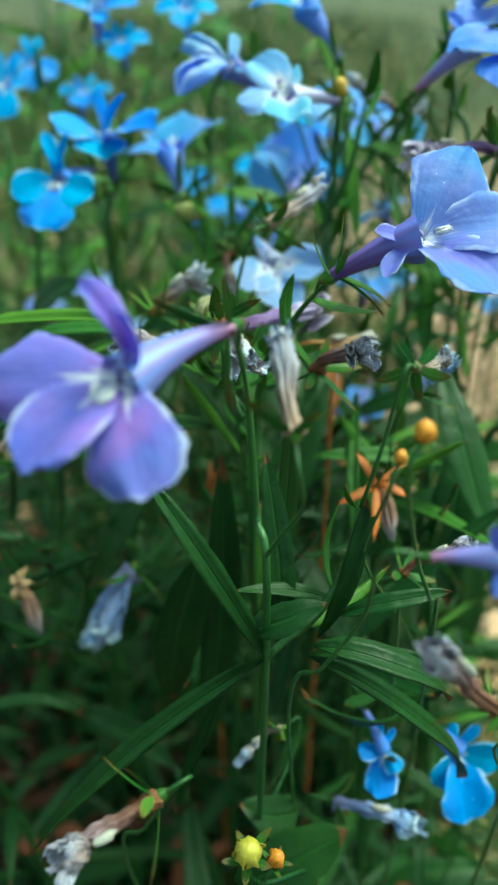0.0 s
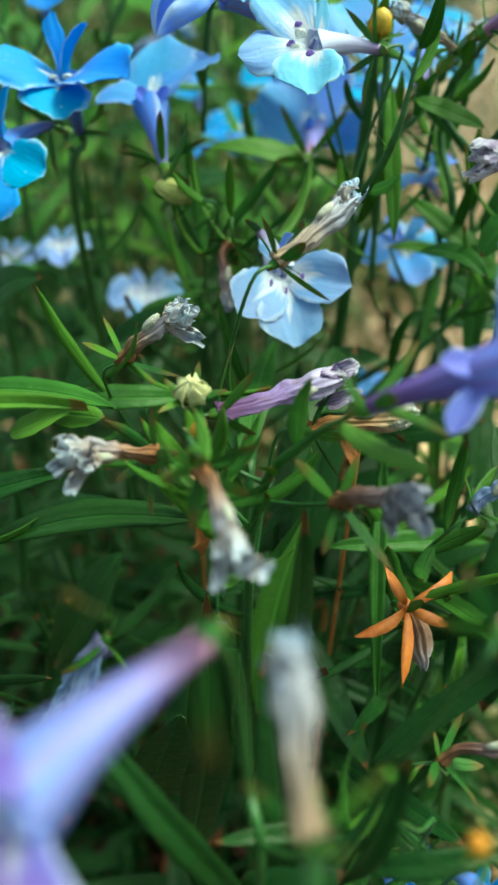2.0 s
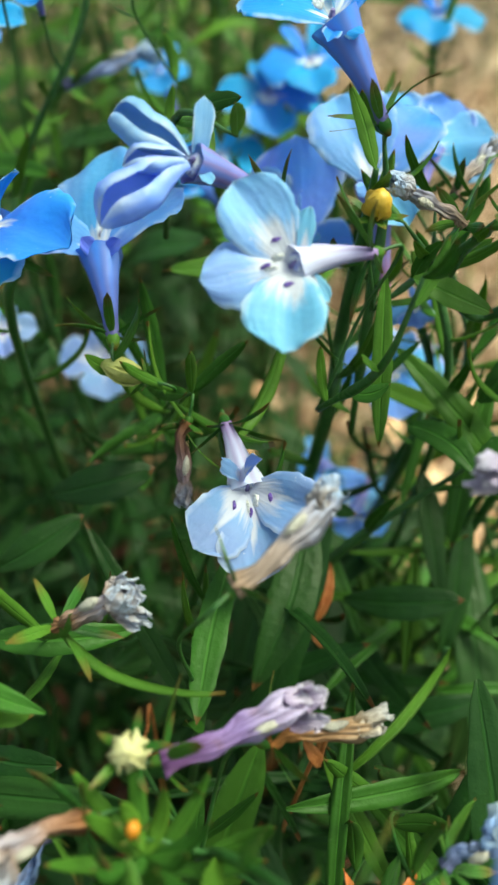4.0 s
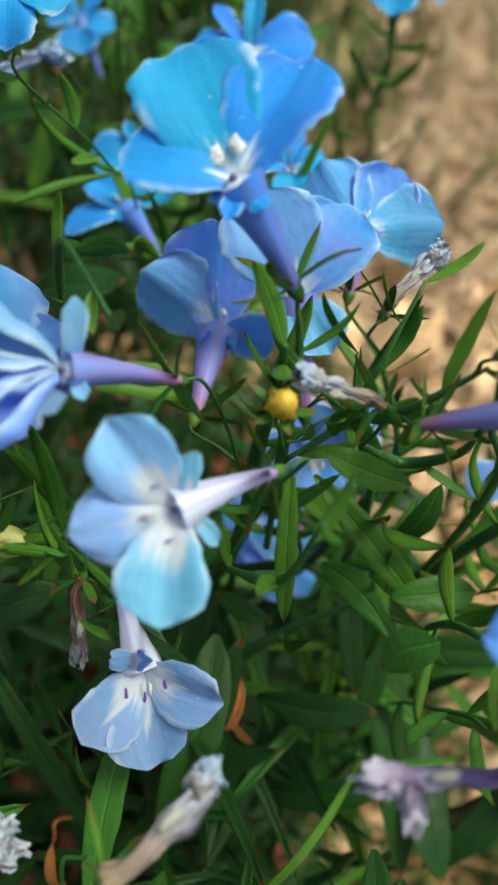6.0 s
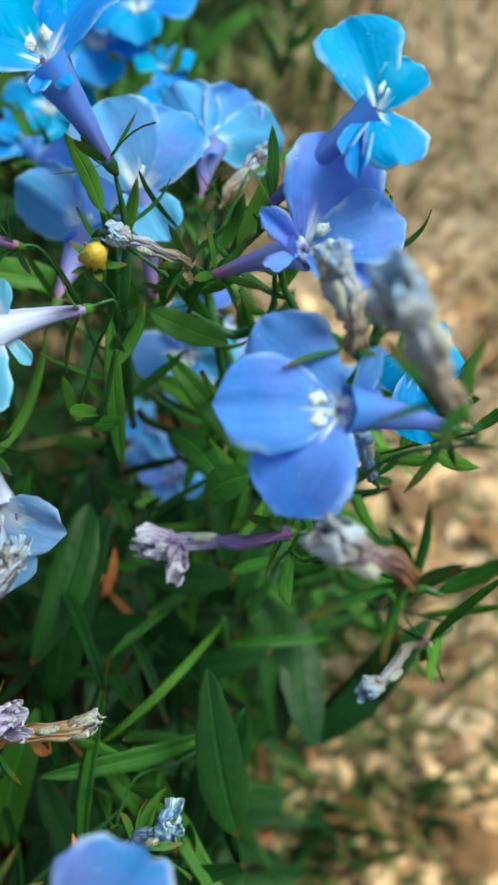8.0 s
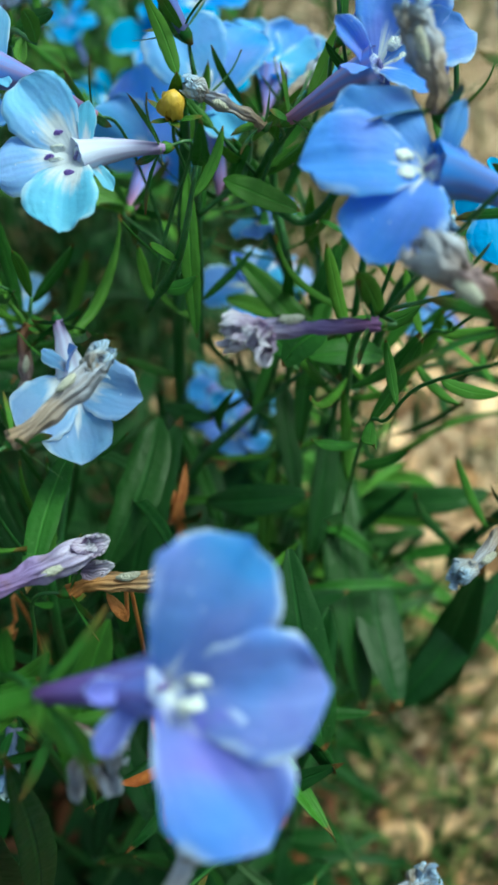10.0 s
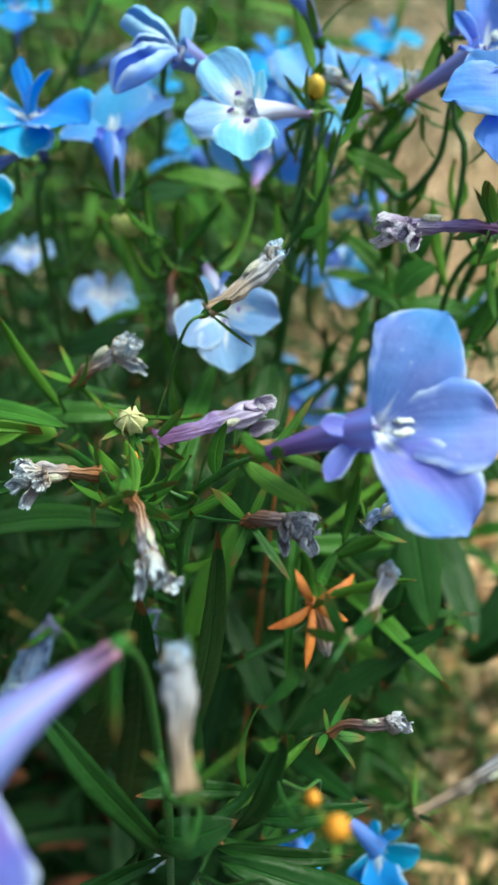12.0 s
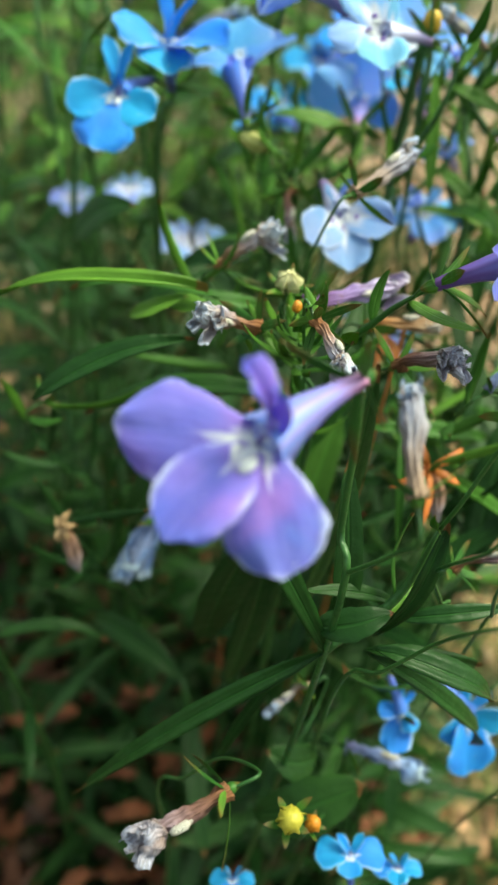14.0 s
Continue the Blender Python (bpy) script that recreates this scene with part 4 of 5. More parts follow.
flower("pale", (0.10, 11.52, 21.05), (0.33, 10.90, 20.86), [(-0.12, 10.26, 20.80), (0.46, 10.12, 20.46), (1.04, 10.58, 20.94)], [(0.08, 10.86, 21.30), (0.42, 10.84, 21.38)], "pale lavender lobelia flower with small dark throat spots", 1.0)
flower("pale", (-1.93, 15.84, 17.02), (-1.88, 15.60, 17.72), [(-2.60, 15.56, 17.64), (-1.80, 14.92, 17.48), (-1.17, 15.56, 17.72)], [(-2.15, 15.91, 18.03), (-1.62, 15.91, 18.06)], "pale blue lobelia flower behind a withered one", 1.2)
flower("lilac", (2.14, 13.98, 19.02), (2.19, 13.74, 19.72), [(1.46, 13.70, 19.64), (2.27, 13.06, 19.48), (2.90, 13.70, 19.72)], [(1.92, 14.05, 20.03), (2.45, 14.05, 20.06)], "soft blue lobelia flower low among green leaves", 1.2)
flower("lilac", (1.47, 14.33, 17.37), (1.71, 13.87, 17.28), [(1.26, 13.98, 17.35), (1.64, 13.18, 17.13), (2.19, 13.43, 17.22)], [(1.38, 14.35, 17.51), (1.65, 14.33, 17.51)], "small blue lobelia flower deep among shaded leaves", 1.3)
flower("lilac", (2.41, 13.78, 17.50), (2.06, 13.08, 17.32), [(1.56, 13.26, 17.36), (1.95, 12.66, 17.31), (2.59, 12.98, 17.31)], [(1.66, 13.73, 17.51), (2.66, 13.63, 17.56)], "small blue lobelia flower deep among shaded leaves", 1.3)
flower("azure", (1.37, 13.33, 23.25), (0.84, 13.68, 23.95), [(0.01, 13.86, 23.95), (0.40, 14.78, 24.19), (1.35, 14.56, 24.33)], [(0.78, 13.32, 23.93), (1.07, 13.42, 23.96)], "large bright blue lobelia flower on violet tube, facing away", 0.98)
flower("lilac", (0.69, 13.31, 21.18), (0.88, 14.40, 21.08), [(0.06, 14.90, 21.46), (0.74, 15.14, 22.02), (1.50, 14.30, 21.20)], [(0.70, 14.10, 21.40), (1.06, 14.06, 21.40)], "lilac lobelia flower with white throat on slender tube", 1.12)
flower("lilac", (1.78, 13.36, 21.30), (1.58, 14.20, 22.08), [(1.12, 14.96, 22.62), (2.08, 14.90, 22.60), (1.92, 13.64, 21.96)], [(1.36, 13.95, 22.14), (1.62, 13.86, 22.10)], "lilac lobelia flower partly hidden behind a blue one", 1.15)
flower("lilac", (2.24, 14.67, 21.60), (2.36, 15.30, 21.86), [(1.86, 15.90, 22.20), (2.74, 15.96, 22.16), (3.22, 15.42, 21.98)], [(2.14, 15.00, 22.00), (2.42, 14.96, 22.02)], "periwinkle lobelia flower with white throat", 1.2)
flower("azure", (1.34, 19.66, 20.32), (1.20, 19.39, 20.91), [(0.37, 19.30, 20.83), (1.22, 18.62, 20.78), (2.12, 19.46, 21.09)], [(0.70, 19.94, 21.21), (1.28, 20.09, 21.34)], "bright azure lobelia flower facing the sky", 1.3)
flower("azure", (1.69, 18.22, 20.04), (1.68, 18.48, 20.52), [(1.19, 18.55, 20.62), (1.81, 17.99, 20.50), (2.20, 18.57, 20.62)], [(1.54, 18.81, 20.68), (1.86, 18.82, 20.72)], "azure lobelia flower below another", 1.3)
flower("azure", (1.76, 17.08, 20.34), (1.79, 17.40, 20.75), [(1.30, 17.46, 20.73), (1.84, 16.86, 20.69), (2.27, 17.47, 20.84)], [(1.66, 17.67, 20.88), (1.92, 17.67, 20.91)], "azure lobelia flower in a dense cluster", 1.3)
flower("mixed", (2.40, 12.34, 22.94), (3.11, 12.11, 23.59), [(3.43, 12.97, 24.00), (3.90, 12.28, 23.81), (3.61, 11.74, 23.61)], [(2.69, 12.17, 23.96), (2.74, 11.76, 23.75)], "violet-blue lobelia flower with purple tube")
flower("azure", (2.83, 12.61, 23.58), (3.57, 12.89, 24.37), [(3.31, 13.64, 24.61), (3.91, 13.18, 24.61), (3.76, 12.31, 24.37)], [(3.29, 12.47, 24.29), (3.41, 12.30, 24.22)], "cyan-blue lobelia flower with bright white throat")
flower("curled", (0.51, 12.79, 22.64), (-0.30, 12.41, 23.27), [(-0.98, 12.73, 23.46), (-0.83, 12.26, 23.30), (-0.99, 11.92, 22.96)], [(-0.21, 12.76, 23.66), (-0.13, 12.21, 23.22)], "blue lobelia flower with white-rimmed petals rolled inwards")
flower("azure", (0.17, 16.53, 19.79), (-0.34, 17.37, 19.79), [(-1.20, 17.10, 19.54), (-0.84, 17.98, 19.75), (-0.03, 17.88, 19.89)], [(-0.50, 17.12, 19.85), (-0.11, 17.16, 19.91)], "blue lobelia flower behind others, on long tube")
flower("azure", (4.66, 11.58, 22.47), (4.29, 11.67, 22.77), [(3.97, 11.51, 22.51), (4.35, 11.00, 22.39), (4.69, 11.62, 22.75)], [(4.24, 11.97, 22.87), (4.49, 11.99, 22.90)], "blue lobelia flower behind a larger one")
flower("azure", (1.93, 6.62, 16.65), (2.59, 6.27, 16.28), [(2.28, 6.03, 15.95), (2.66, 5.76, 15.60), (3.10, 6.20, 16.20)], [(2.52, 6.48, 16.60), (2.85, 6.44, 16.55)], "bright blue lobelia flower near the ground")
flower("azure", (1.36, 6.47, 16.94), (1.62, 6.10, 16.53), [(1.31, 6.10, 16.53), (1.52, 5.67, 16.22), (1.75, 5.83, 16.48)], [(1.55, 6.28, 16.82), (1.75, 6.24, 16.76)], "half-open blue lobelia flower near the ground")
flower("azure", (-1.15, 21.41, 18.73), (-1.55, 22.04, 19.31), [(-2.10, 22.07, 19.28), (-1.49, 21.39, 19.16), (-0.95, 21.92, 19.30)], [(-1.83, 22.46, 19.54), (-1.24, 22.51, 19.63)], "blue lobelia flower out of focus behind leaves", 1.3)
flower("azure", (3.63, 21.41, 20.38), (3.63, 21.78, 20.84), [(2.89, 21.69, 20.71), (3.38, 21.07, 20.62), (4.47, 21.63, 20.84)], [(3.32, 22.17, 21.05), (3.87, 22.18, 21.11)], "blue lobelia flower standing apart behind the cluster", 1.3)
flower("azure", (-2.72, 16.21, 23.09), (-2.78, 16.37, 23.72), [(-3.60, 16.53, 23.98), (-2.64, 16.03, 23.56), (-2.01, 16.45, 23.85)], [(-2.99, 16.70, 24.25), (-2.47, 16.70, 24.25)], "azure lobelia flower high on its stem")
flower("azure", (-4.28, 15.66, 22.21), (-4.43, 15.66, 22.59), [(-5.14, 15.55, 22.42), (-4.42, 15.12, 22.10), (-4.07, 15.66, 22.59)], [(-4.63, 15.99, 23.11), (-4.22, 15.99, 23.11)], "azure lobelia flower among thin stems")
flower("azure", (-3.96, 16.94, 22.37), (-4.24, 16.98, 22.82), [(-4.62, 17.01, 22.86), (-4.13, 16.47, 22.38), (-3.74, 16.84, 22.58)], [(-4.40, 17.24, 23.24), (-4.07, 17.24, 23.24)], "blue lobelia flower among thin stems")
flower("pale", (-3.06, 14.82, 18.71), (-3.03, 14.67, 19.16), [(-3.49, 14.65, 19.11), (-2.98, 14.24, 19.01), (-2.57, 14.65, 19.16)], [(-3.21, 14.87, 19.36), (-2.86, 14.87, 19.38)], "pale blue lobelia flower low among stems", 1.2)
flower("pale", (-4.37, 16.18, 17.72), (-4.34, 16.02, 18.20), [(-4.83, 15.99, 18.15), (-4.29, 15.56, 18.04), (-3.86, 15.99, 18.20)], [(-4.53, 16.23, 18.41), (-4.16, 16.23, 18.43)], "pale blue lobelia flower at the shaded edge of the plants", 1.2)
flower("azure", (-0.25, 18.86, 18.86), (-0.20, 18.60, 19.62), [(-0.98, 18.56, 19.54), (-0.12, 17.87, 19.36), (0.57, 18.56, 19.62)], [(-0.50, 18.94, 19.96), (0.08, 18.94, 19.98)], "soft blue lobelia flower deep behind stems", 1.2)
flower("azure", (0.49, 19.59, 19.52), (0.55, 19.30, 20.36), [(-0.32, 19.25, 20.27), (0.64, 18.49, 20.07), (1.41, 19.25, 20.36)], [(0.22, 19.68, 20.73), (0.86, 19.68, 20.77)], "broad blue lobelia flower deep in the cluster", 1.2)
flower("azure", (1.05, 4.30, 15.28), (0.95, 4.53, 15.90), [(0.54, 4.51, 15.84), (0.90, 4.25, 15.95), (1.37, 4.52, 15.91)], [(0.78, 4.70, 16.07), (1.09, 4.71, 16.10)], "blue lobelia flower low among leaves near the ground", 1.2)
flower("azure", (-0.33, 4.32, 14.59), (-0.38, 4.44, 15.11), [(-0.66, 4.43, 15.07), (-0.40, 4.23, 15.24), (-0.10, 4.43, 15.12)], [(-0.49, 4.56, 15.22), (-0.28, 4.56, 15.25)], "small blue lobelia flower near the ground", 1.2)
flower("azure", (1.86, 4.44, 14.89), (1.65, 4.59, 15.41), [(1.34, 4.57, 15.37), (1.58, 4.35, 15.52), (1.95, 4.57, 15.42)], [(1.52, 4.71, 15.54), (1.75, 4.72, 15.57)], "half-hidden blue lobelia flower near the ground", 1.2)
flower("mixed", (2.59, 13.84, 20.43), (2.26, 13.60, 20.86), [(1.87, 13.60, 20.72), (2.21, 13.19, 20.91), (2.70, 13.75, 21.01)], [(2.18, 13.79, 21.02), (2.42, 13.87, 21.10)], "lilac-blue lobelia flower behind branching stems", 1.2)
flower("pale", (3.06, 14.22, 19.46), (2.57, 14.28, 19.62), [(1.96, 14.20, 19.65), (2.55, 13.83, 19.63), (3.03, 13.94, 19.48)], [(2.52, 14.43, 19.74), (2.82, 14.40, 19.73)], "pale lilac lobelia flower lying low", 1.2)
flower("mixed", (5.39, 13.81, 18.83), (4.95, 13.92, 19.16), [(4.34, 13.72, 18.97), (4.88, 13.51, 19.07), (5.21, 14.19, 19.40)], [(4.71, 14.09, 19.29), (4.96, 14.18, 19.38)], "lilac-blue lobelia flower deep behind stems", 1.2)
flower("azure", (-3.33, 16.86, 21.71), (-3.29, 17.05, 22.27), [(-3.87, 17.02, 22.21), (-3.23, 16.51, 22.08), (-2.72, 17.02, 22.27)], [(-3.51, 17.30, 22.52), (-3.08, 17.30, 22.54)], "azure lobelia flower at the edge of the cluster", 1.2)
flower("azure", (-1.13, 15.89, 23.23), (-1.11, 15.94, 23.79), [(-1.66, 15.92, 23.76), (-1.12, 15.46, 23.50), (-0.56, 15.91, 23.75)], [(-1.30, 16.12, 24.08), (-0.89, 16.12, 24.08)], "azure lobelia flower out of focus at the back", 1.2)
flower("azure", (-2.27, 16.17, 22.74), (-2.34, 16.21, 23.28), [(-2.85, 16.19, 23.25), (-2.32, 15.75, 23.01), (-1.82, 16.18, 23.24)], [(-2.52, 16.38, 23.55), (-2.13, 16.38, 23.55)], "azure lobelia flower behind dark stems", 1.2)
withered_flower("tan", (-1.21, 9.48, 20.72), (-0.70, 9.50, 21.22), "withered lobelia flower, brown tube with pale blue crumpled tip", 1.0, 0.35, (-0.52, 9.62, 21.02))
withered_flower("tan", (-0.72, 7.95, 20.90), (-1.24, 7.66, 21.22), "shrivelled tan lobelia flower with curled petals", 0.95, 0.35, (-1.38, 7.50, 21.02))
withered_flower("tan", (-0.27, 7.00, 21.68), (-0.05, 6.37, 21.66), "limp pinkish-brown withered lobelia flower with pale blue lobes", 0.68, 0.5, (-0.03, 6.17, 21.46), [((-0.02, 6.32, 21.58), (0.19, 6.28, 21.47), 0.22)])
withered_flower("grey", (0.31, 4.63, 21.87), (0.23, 5.19, 22.35), "dry beige withered flower with striped creases", 0.72, 1.0)
withered_flower("brown", (0.70, 7.41, 20.96), (1.10, 7.10, 21.36), "dark brown shrivelled flower with drooping blue-grey tip", 0.95, 0.35, (1.09, 6.75, 21.24))
withered_flower("grey", (1.33, 5.68, 21.86), (1.77, 6.46, 21.57), "pale withered flower tube pointing up", 0.62)
withered_flower("violet", (3.04, 10.00, 22.60), (2.05, 9.85, 22.65), "withered violet flower tube with crumpled whitish mouth", 0.90, 0.35, (2.04, 9.64, 22.48))
withered_flower("grey", (3.39, 10.95, 23.85), (3.15, 11.25, 24.35), "dry grey crumpled flower above a blue bloom", 1.0, 0.9)
withered_flower("brown", (3.85, 9.41, 23.17), (3.28, 9.47, 23.63), "brown shrivelled flower head with pale tip", 1.30)
withered_flower("grey", (2.17, 12.65, 22.68), (1.53, 12.61, 23.05), "grey withered flower beside a yellow bud", 0.80)
withered_flower("brown", (-0.27, 11.72, 20.80), (-0.28, 11.16, 20.42), "small dark shrivelled flower hanging", 0.80)
withered_flower("violet", (-0.24, 8.35, 21.02), (0.79, 8.83, 21.07), "folded lavender flower starting to wither", 0.90, 0.8, None, [((0.62, 8.74, 20.80), (1.10, 8.70, 21.02), 0.22), ((0.70, 8.80, 21.10), (1.02, 8.86, 21.16), 0.26)])
withered_flower("orange", (0.57, 8.63, 20.61), (1.37, 8.79, 20.63), "orange-brown dry flower tube", 0.90)
withered_flower("blue", (-1.69, 8.77, 17.03), (-2.18, 8.13, 16.38), "limp pale blue withered flower hanging among leaves", 1.35, 1.0, None, [((-1.80, 8.62, 16.90), (-2.30, 8.05, 16.30), 0.50), ((-1.86, 8.56, 16.80), (-2.02, 8.00, 16.16), 0.40)])
star_calyx((-2.95, 7.70, 17.75), [(-2.85, 7.80, 17.95), (-2.74, 7.66, 17.80), (-3.06, 7.73, 17.86), (-3.00, 7.56, 17.56), (-2.84, 7.56, 17.60)], "dry papery brown calyx with a crumpled tuft", HUSK_TAN)
withered_flower("brown", (-0.72, 3.82, 19.01), (-1.30, 3.48, 18.90), "dry brown crooked flower lying on a leaf", 0.90)
withered_flower("blue", (1.06, 6.08, 15.55), (1.88, 5.84, 15.56), "blue-grey withered flower near the ground")
withered_flower("grey", (0.40, 6.17, 16.84), (-0.01, 5.97, 16.70), "small pale dried flower on a thin stalk", 0.60)
withered_flower("grey", (2.92, 6.42, 16.94), (4.08, 6.92, 17.72), "long grey-white withered flower")
withered_flower("grey", (5.04, 9.87, 19.93), (4.40, 9.40, 19.79), "grey crumpled withered flower", 0.90)
withered_flower("blue", (-0.28, 8.22, 18.27), (-0.30, 7.77, 17.88), "small pale blue withered flower in shade", 0.80)
withered_flower("grey", (0.22, 9.25, 21.93), (0.87, 9.83, 22.23), "grey crumpled flower tube in front of a pale bloom", 0.86, 0.75)
withered_flower("blue", (-2.55, 18.19, 20.86), (-1.32, 18.44, 21.38), "blue withered flower tube with folded mouth")
withered_flower("grey", (3.76, 10.01, 24.63), (3.39, 10.29, 25.07), "large grey withered flower close by", 1.20)
withered_flower("blue", (3.75, 10.45, 22.75), (3.60, 10.63, 23.04), "small blue-grey withered flower", 0.70)
withered_flower("grey", (2.45, 14.04, 22.09), (2.89, 14.52, 22.39), "translucent grey withered flower", 0.90)
flower("violet", (1.17, 3.93, 21.37), (1.65, 3.85, 21.42), [(1.92, 4.10, 21.82), (2.16, 3.76, 21.46), (1.92, 3.61, 21.03)], [(1.53, 3.89, 21.67), (1.53, 3.64, 21.29)], "violet-blue lobelia flower close by, tube first")
withered_flower("brown", (1.77, 3.74, 20.12), (1.34, 3.80, 20.59), "greyish brown shrivelled flower close by", 0.90)
withered_flower("blue", (1.90, 7.83, 20.44), (2.19, 7.91, 20.75), "blue-grey withered flower beside leaves", 0.80)
seed_pod("amber", (1.31, 12.42, 23.00), 0.135, (0.00, -0.20, 1.00), "plump orange-yellow seed pod beside a stem")
seed_pod("pale", (-0.45, 8.30, 21.30), 0.12, (0.00, -0.40, 1.00), "pale ribbed seed pod with dry cream ridges")
seed_pod("lime", (-0.92, 11.85, 21.36), 0.13, (-1.00, 0.10, 0.35), "yellow-green swollen bud under a blue flower", 1.9)
seed_pod("yellow", (-0.00, 4.17, 17.66), 0.15, (0.00, -0.30, 1.00), "yellow-green seed pod near the ground")
seed_pod("orange", (0.26, 4.23, 17.46), 0.09, (0.20, 0.00, 1.00), "small orange dry pod")
seed_pod("orange", (1.15, 4.40, 22.04), 0.075, (0.20, 0.00, 1.00), "small orange-yellow pod close by")
seed_pod("orange", (1.08, 4.71, 21.64), 0.05, (0.20, 0.00, 1.00), "tiny orange pod below a larger one")
seed_pod("orange", (-0.37, 7.81, 21.31), 0.06, (0.00, 0.00, 1.00), "tiny orange bud among sepals")
star_calyx((1.49, 7.73, 19.28), [(1.27, 7.96, 19.58), (1.96, 8.10, 19.33), (1.01, 7.45, 19.18), (1.88, 7.57, 19.21), (1.43, 7.13, 18.88)], "dry bright orange star-shaped calyx with five points")

withered_flower("brown", (1.62, 6.34, 19.10), (2.16, 6.24, 19.56), "brown papery flower remnant among leaves", 0.70)
withered_flower("grey", (-3.30, 8.60, 19.05), (-2.85, 8.90, 19.45), "small grey withered flower at the plant's edge", 0.70)


def dry_bract(base, tip, width, label):
    """A single dried leaf turned orange-brown."""
    ob = holder("dry_leaf", base, label=label, category="dry leaf")
    part("blade", sheet_mesh("leaf", ORANGE_DULL, 6), None, ob, matrix=lay(base, tip, width, (Vector(tip) - Vector(base)).length * 0.2, (0.2, -0.7, 0.7)))
    path = smooth_path([Vector(base), Vector(base) + Vector((0.05, 0.3, -1.2)), Vector(base) + Vector((0.1, 0.9, -base[2]))], 6)
    part("leaf_stalk", along(path, [0.022] * len(path), 6, "leaf_stalk"), ORANGE_DULL, ob)


dry_bract((1.24, 10.74, 18.44), (1.40, 11.26, 18.98), 0.13, "narrow dried orange leaf among green ones")
dry_bract((1.30, 11.10, 17.60), (1.72, 10.75, 17.35), 0.12, "small curled orange dried leaf in shade")
dry_bract((1.02, 8.62, 20.10), (0.86, 8.74, 20.42), 0.12, "yellowed dry leaf below a withered flower")
dry_bract((-0.60, 9.60, 17.90), (-0.35, 9.20, 18.60), 0.14, "thin orange dried leaf in the shade")

# narrow bracts crowded round the orange bud
for k in range(16):
    an = 2.4 * k
    foot = Vector((-0.30, 7.72, 20.55 + 0.035 * k))
    end = foot + Vector((math.cos(an), math.sin(an), 0.55 + 0.06 * k)).normalized() * (0.95 - 0.035 * k)
    part("bract", sheet_mesh("leaf", LEAF, 6), None, plant_at(foot), matrix=lay(foot, end, 0.13, -0.08, (0, 0, 1)))

# larger leaves
big_leaf((4.08, 10.60, 13.60), (3.60, 12.60, 17.60), 0.95, 0.06, (0.1, -0.9, 0.4))
big_leaf((4.95, 10.10, 14.20), (5.30, 10.60, 18.00), 1.00, 0.08, (-0.3, -0.8, 0.5))
big_leaf((0.70, 9.60, 17.60), (1.36, 11.60, 19.50), 0.62, 0.05, (-0.2, -0.8, 0.6))
big_leaf((-0.60, 6.90, 15.60), (-0.30, 7.30, 20.00), 0.50, 0.04, (0.3, -0.9, 0.3))
big_leaf((0.02, 6.70, 17.20), (0.42, 7.10, 21.20), 0.36, 0.04, (0.5, -0.8, 0.3))
big_leaf((0.16, 5.21, 19.07), (-0.95, 5.73, 20.85), 0.23, 0.10)
big_leaf((0.16, 5.21, 19.07), (-2.26, 4.75, 16.64), 0.24, 0.10)
big_leaf((0.56, 5.28, 19.00), (2.38, 5.61, 16.70), 0.26, 0.15)
big_leaf((-0.11, 5.27, 18.97), (-0.77, 5.04, 16.92), 0.14, 0.05)
big_leaf((0.56, 5.29, 19.02), (1.78, 5.31, 18.85), 0.18, 0.20)
big_leaf((0.84, 5.42, 19.41), (1.87, 5.46, 19.66), 0.19, 0.15)
big_leaf((0.81, 5.64, 19.38), (-0.16, 5.46, 19.66), 0.16, 0.10)
big_leaf((0.64, 5.38, 19.16), (1.03, 5.60, 20.64), 0.20, 0.12)
big_leaf((0.32, 5.39, 18.99), (0.15, 6.23, 20.71), 0.30, 0.06)
big_leaf((-0.50, 6.67, 19.15), (-1.01, 7.03, 16.32), 0.62, 0.05)
big_leaf((1.18, 13.45, 17.44), (0.46, 10.49, 16.42), 0.82, 0.10)
big_leaf((3.50, 12.73, 17.51), (3.92, 9.23, 15.87), 0.95, 0.10)
big_leaf((6.01, 11.02, 17.07), (4.35, 9.41, 15.52), 0.80, 0.10)
big_leaf((3.58, 13.58, 16.90), (0.90, 11.84, 15.70), 0.60, 0.10)
big_leaf((2.63, 14.55, 17.97), (4.30, 13.65, 18.24), 0.50, 0.15)
big_leaf((3.73, 12.43, 16.53), (6.01, 12.16, 17.19), 0.50, 0.10)
big_leaf((3.83, 11.63, 15.18), (1.02, 11.36, 15.59), 0.50, 0.10)
big_leaf((3.04, 11.75, 14.47), (2.89, 9.94, 13.85), 0.50, 0.05)
big_leaf((-0.44, 8.33, 19.73), (-2.77, 8.66, 18.82), 0.34, 0.14)
big_leaf((-1.18, 8.75, 20.71), (-2.99, 9.19, 20.36), 0.26, 0.12)
big_leaf((3.04, 9.26, 19.14), (2.68, 7.90, 17.14), 0.80, 0.10)
big_leaf((2.56, 9.51, 19.94), (3.03, 7.99, 18.40), 0.60, 0.08)
big_leaf((0.83, 8.53, 19.14), (2.73, 9.09, 18.66), 0.26, 0.10)
big_leaf((2.05, 12.06, 20.54), (2.69, 11.29, 20.64), 0.34, 0.15)
big_leaf((-3.45, 11.69, 19.61), (-2.52, 11.75, 20.29), 0.70, 0.15)
big_leaf((2.84, 11.04, 21.54), (2.44, 10.92, 21.11), 0.40, 0.10)
big_leaf((-0.15, 5.18, 15.34), (1.12, 5.19, 16.34), 0.95, 0.15)
big_leaf((0.58, 5.69, 15.96), (-0.12, 5.53, 16.33), 0.50, 0.15)
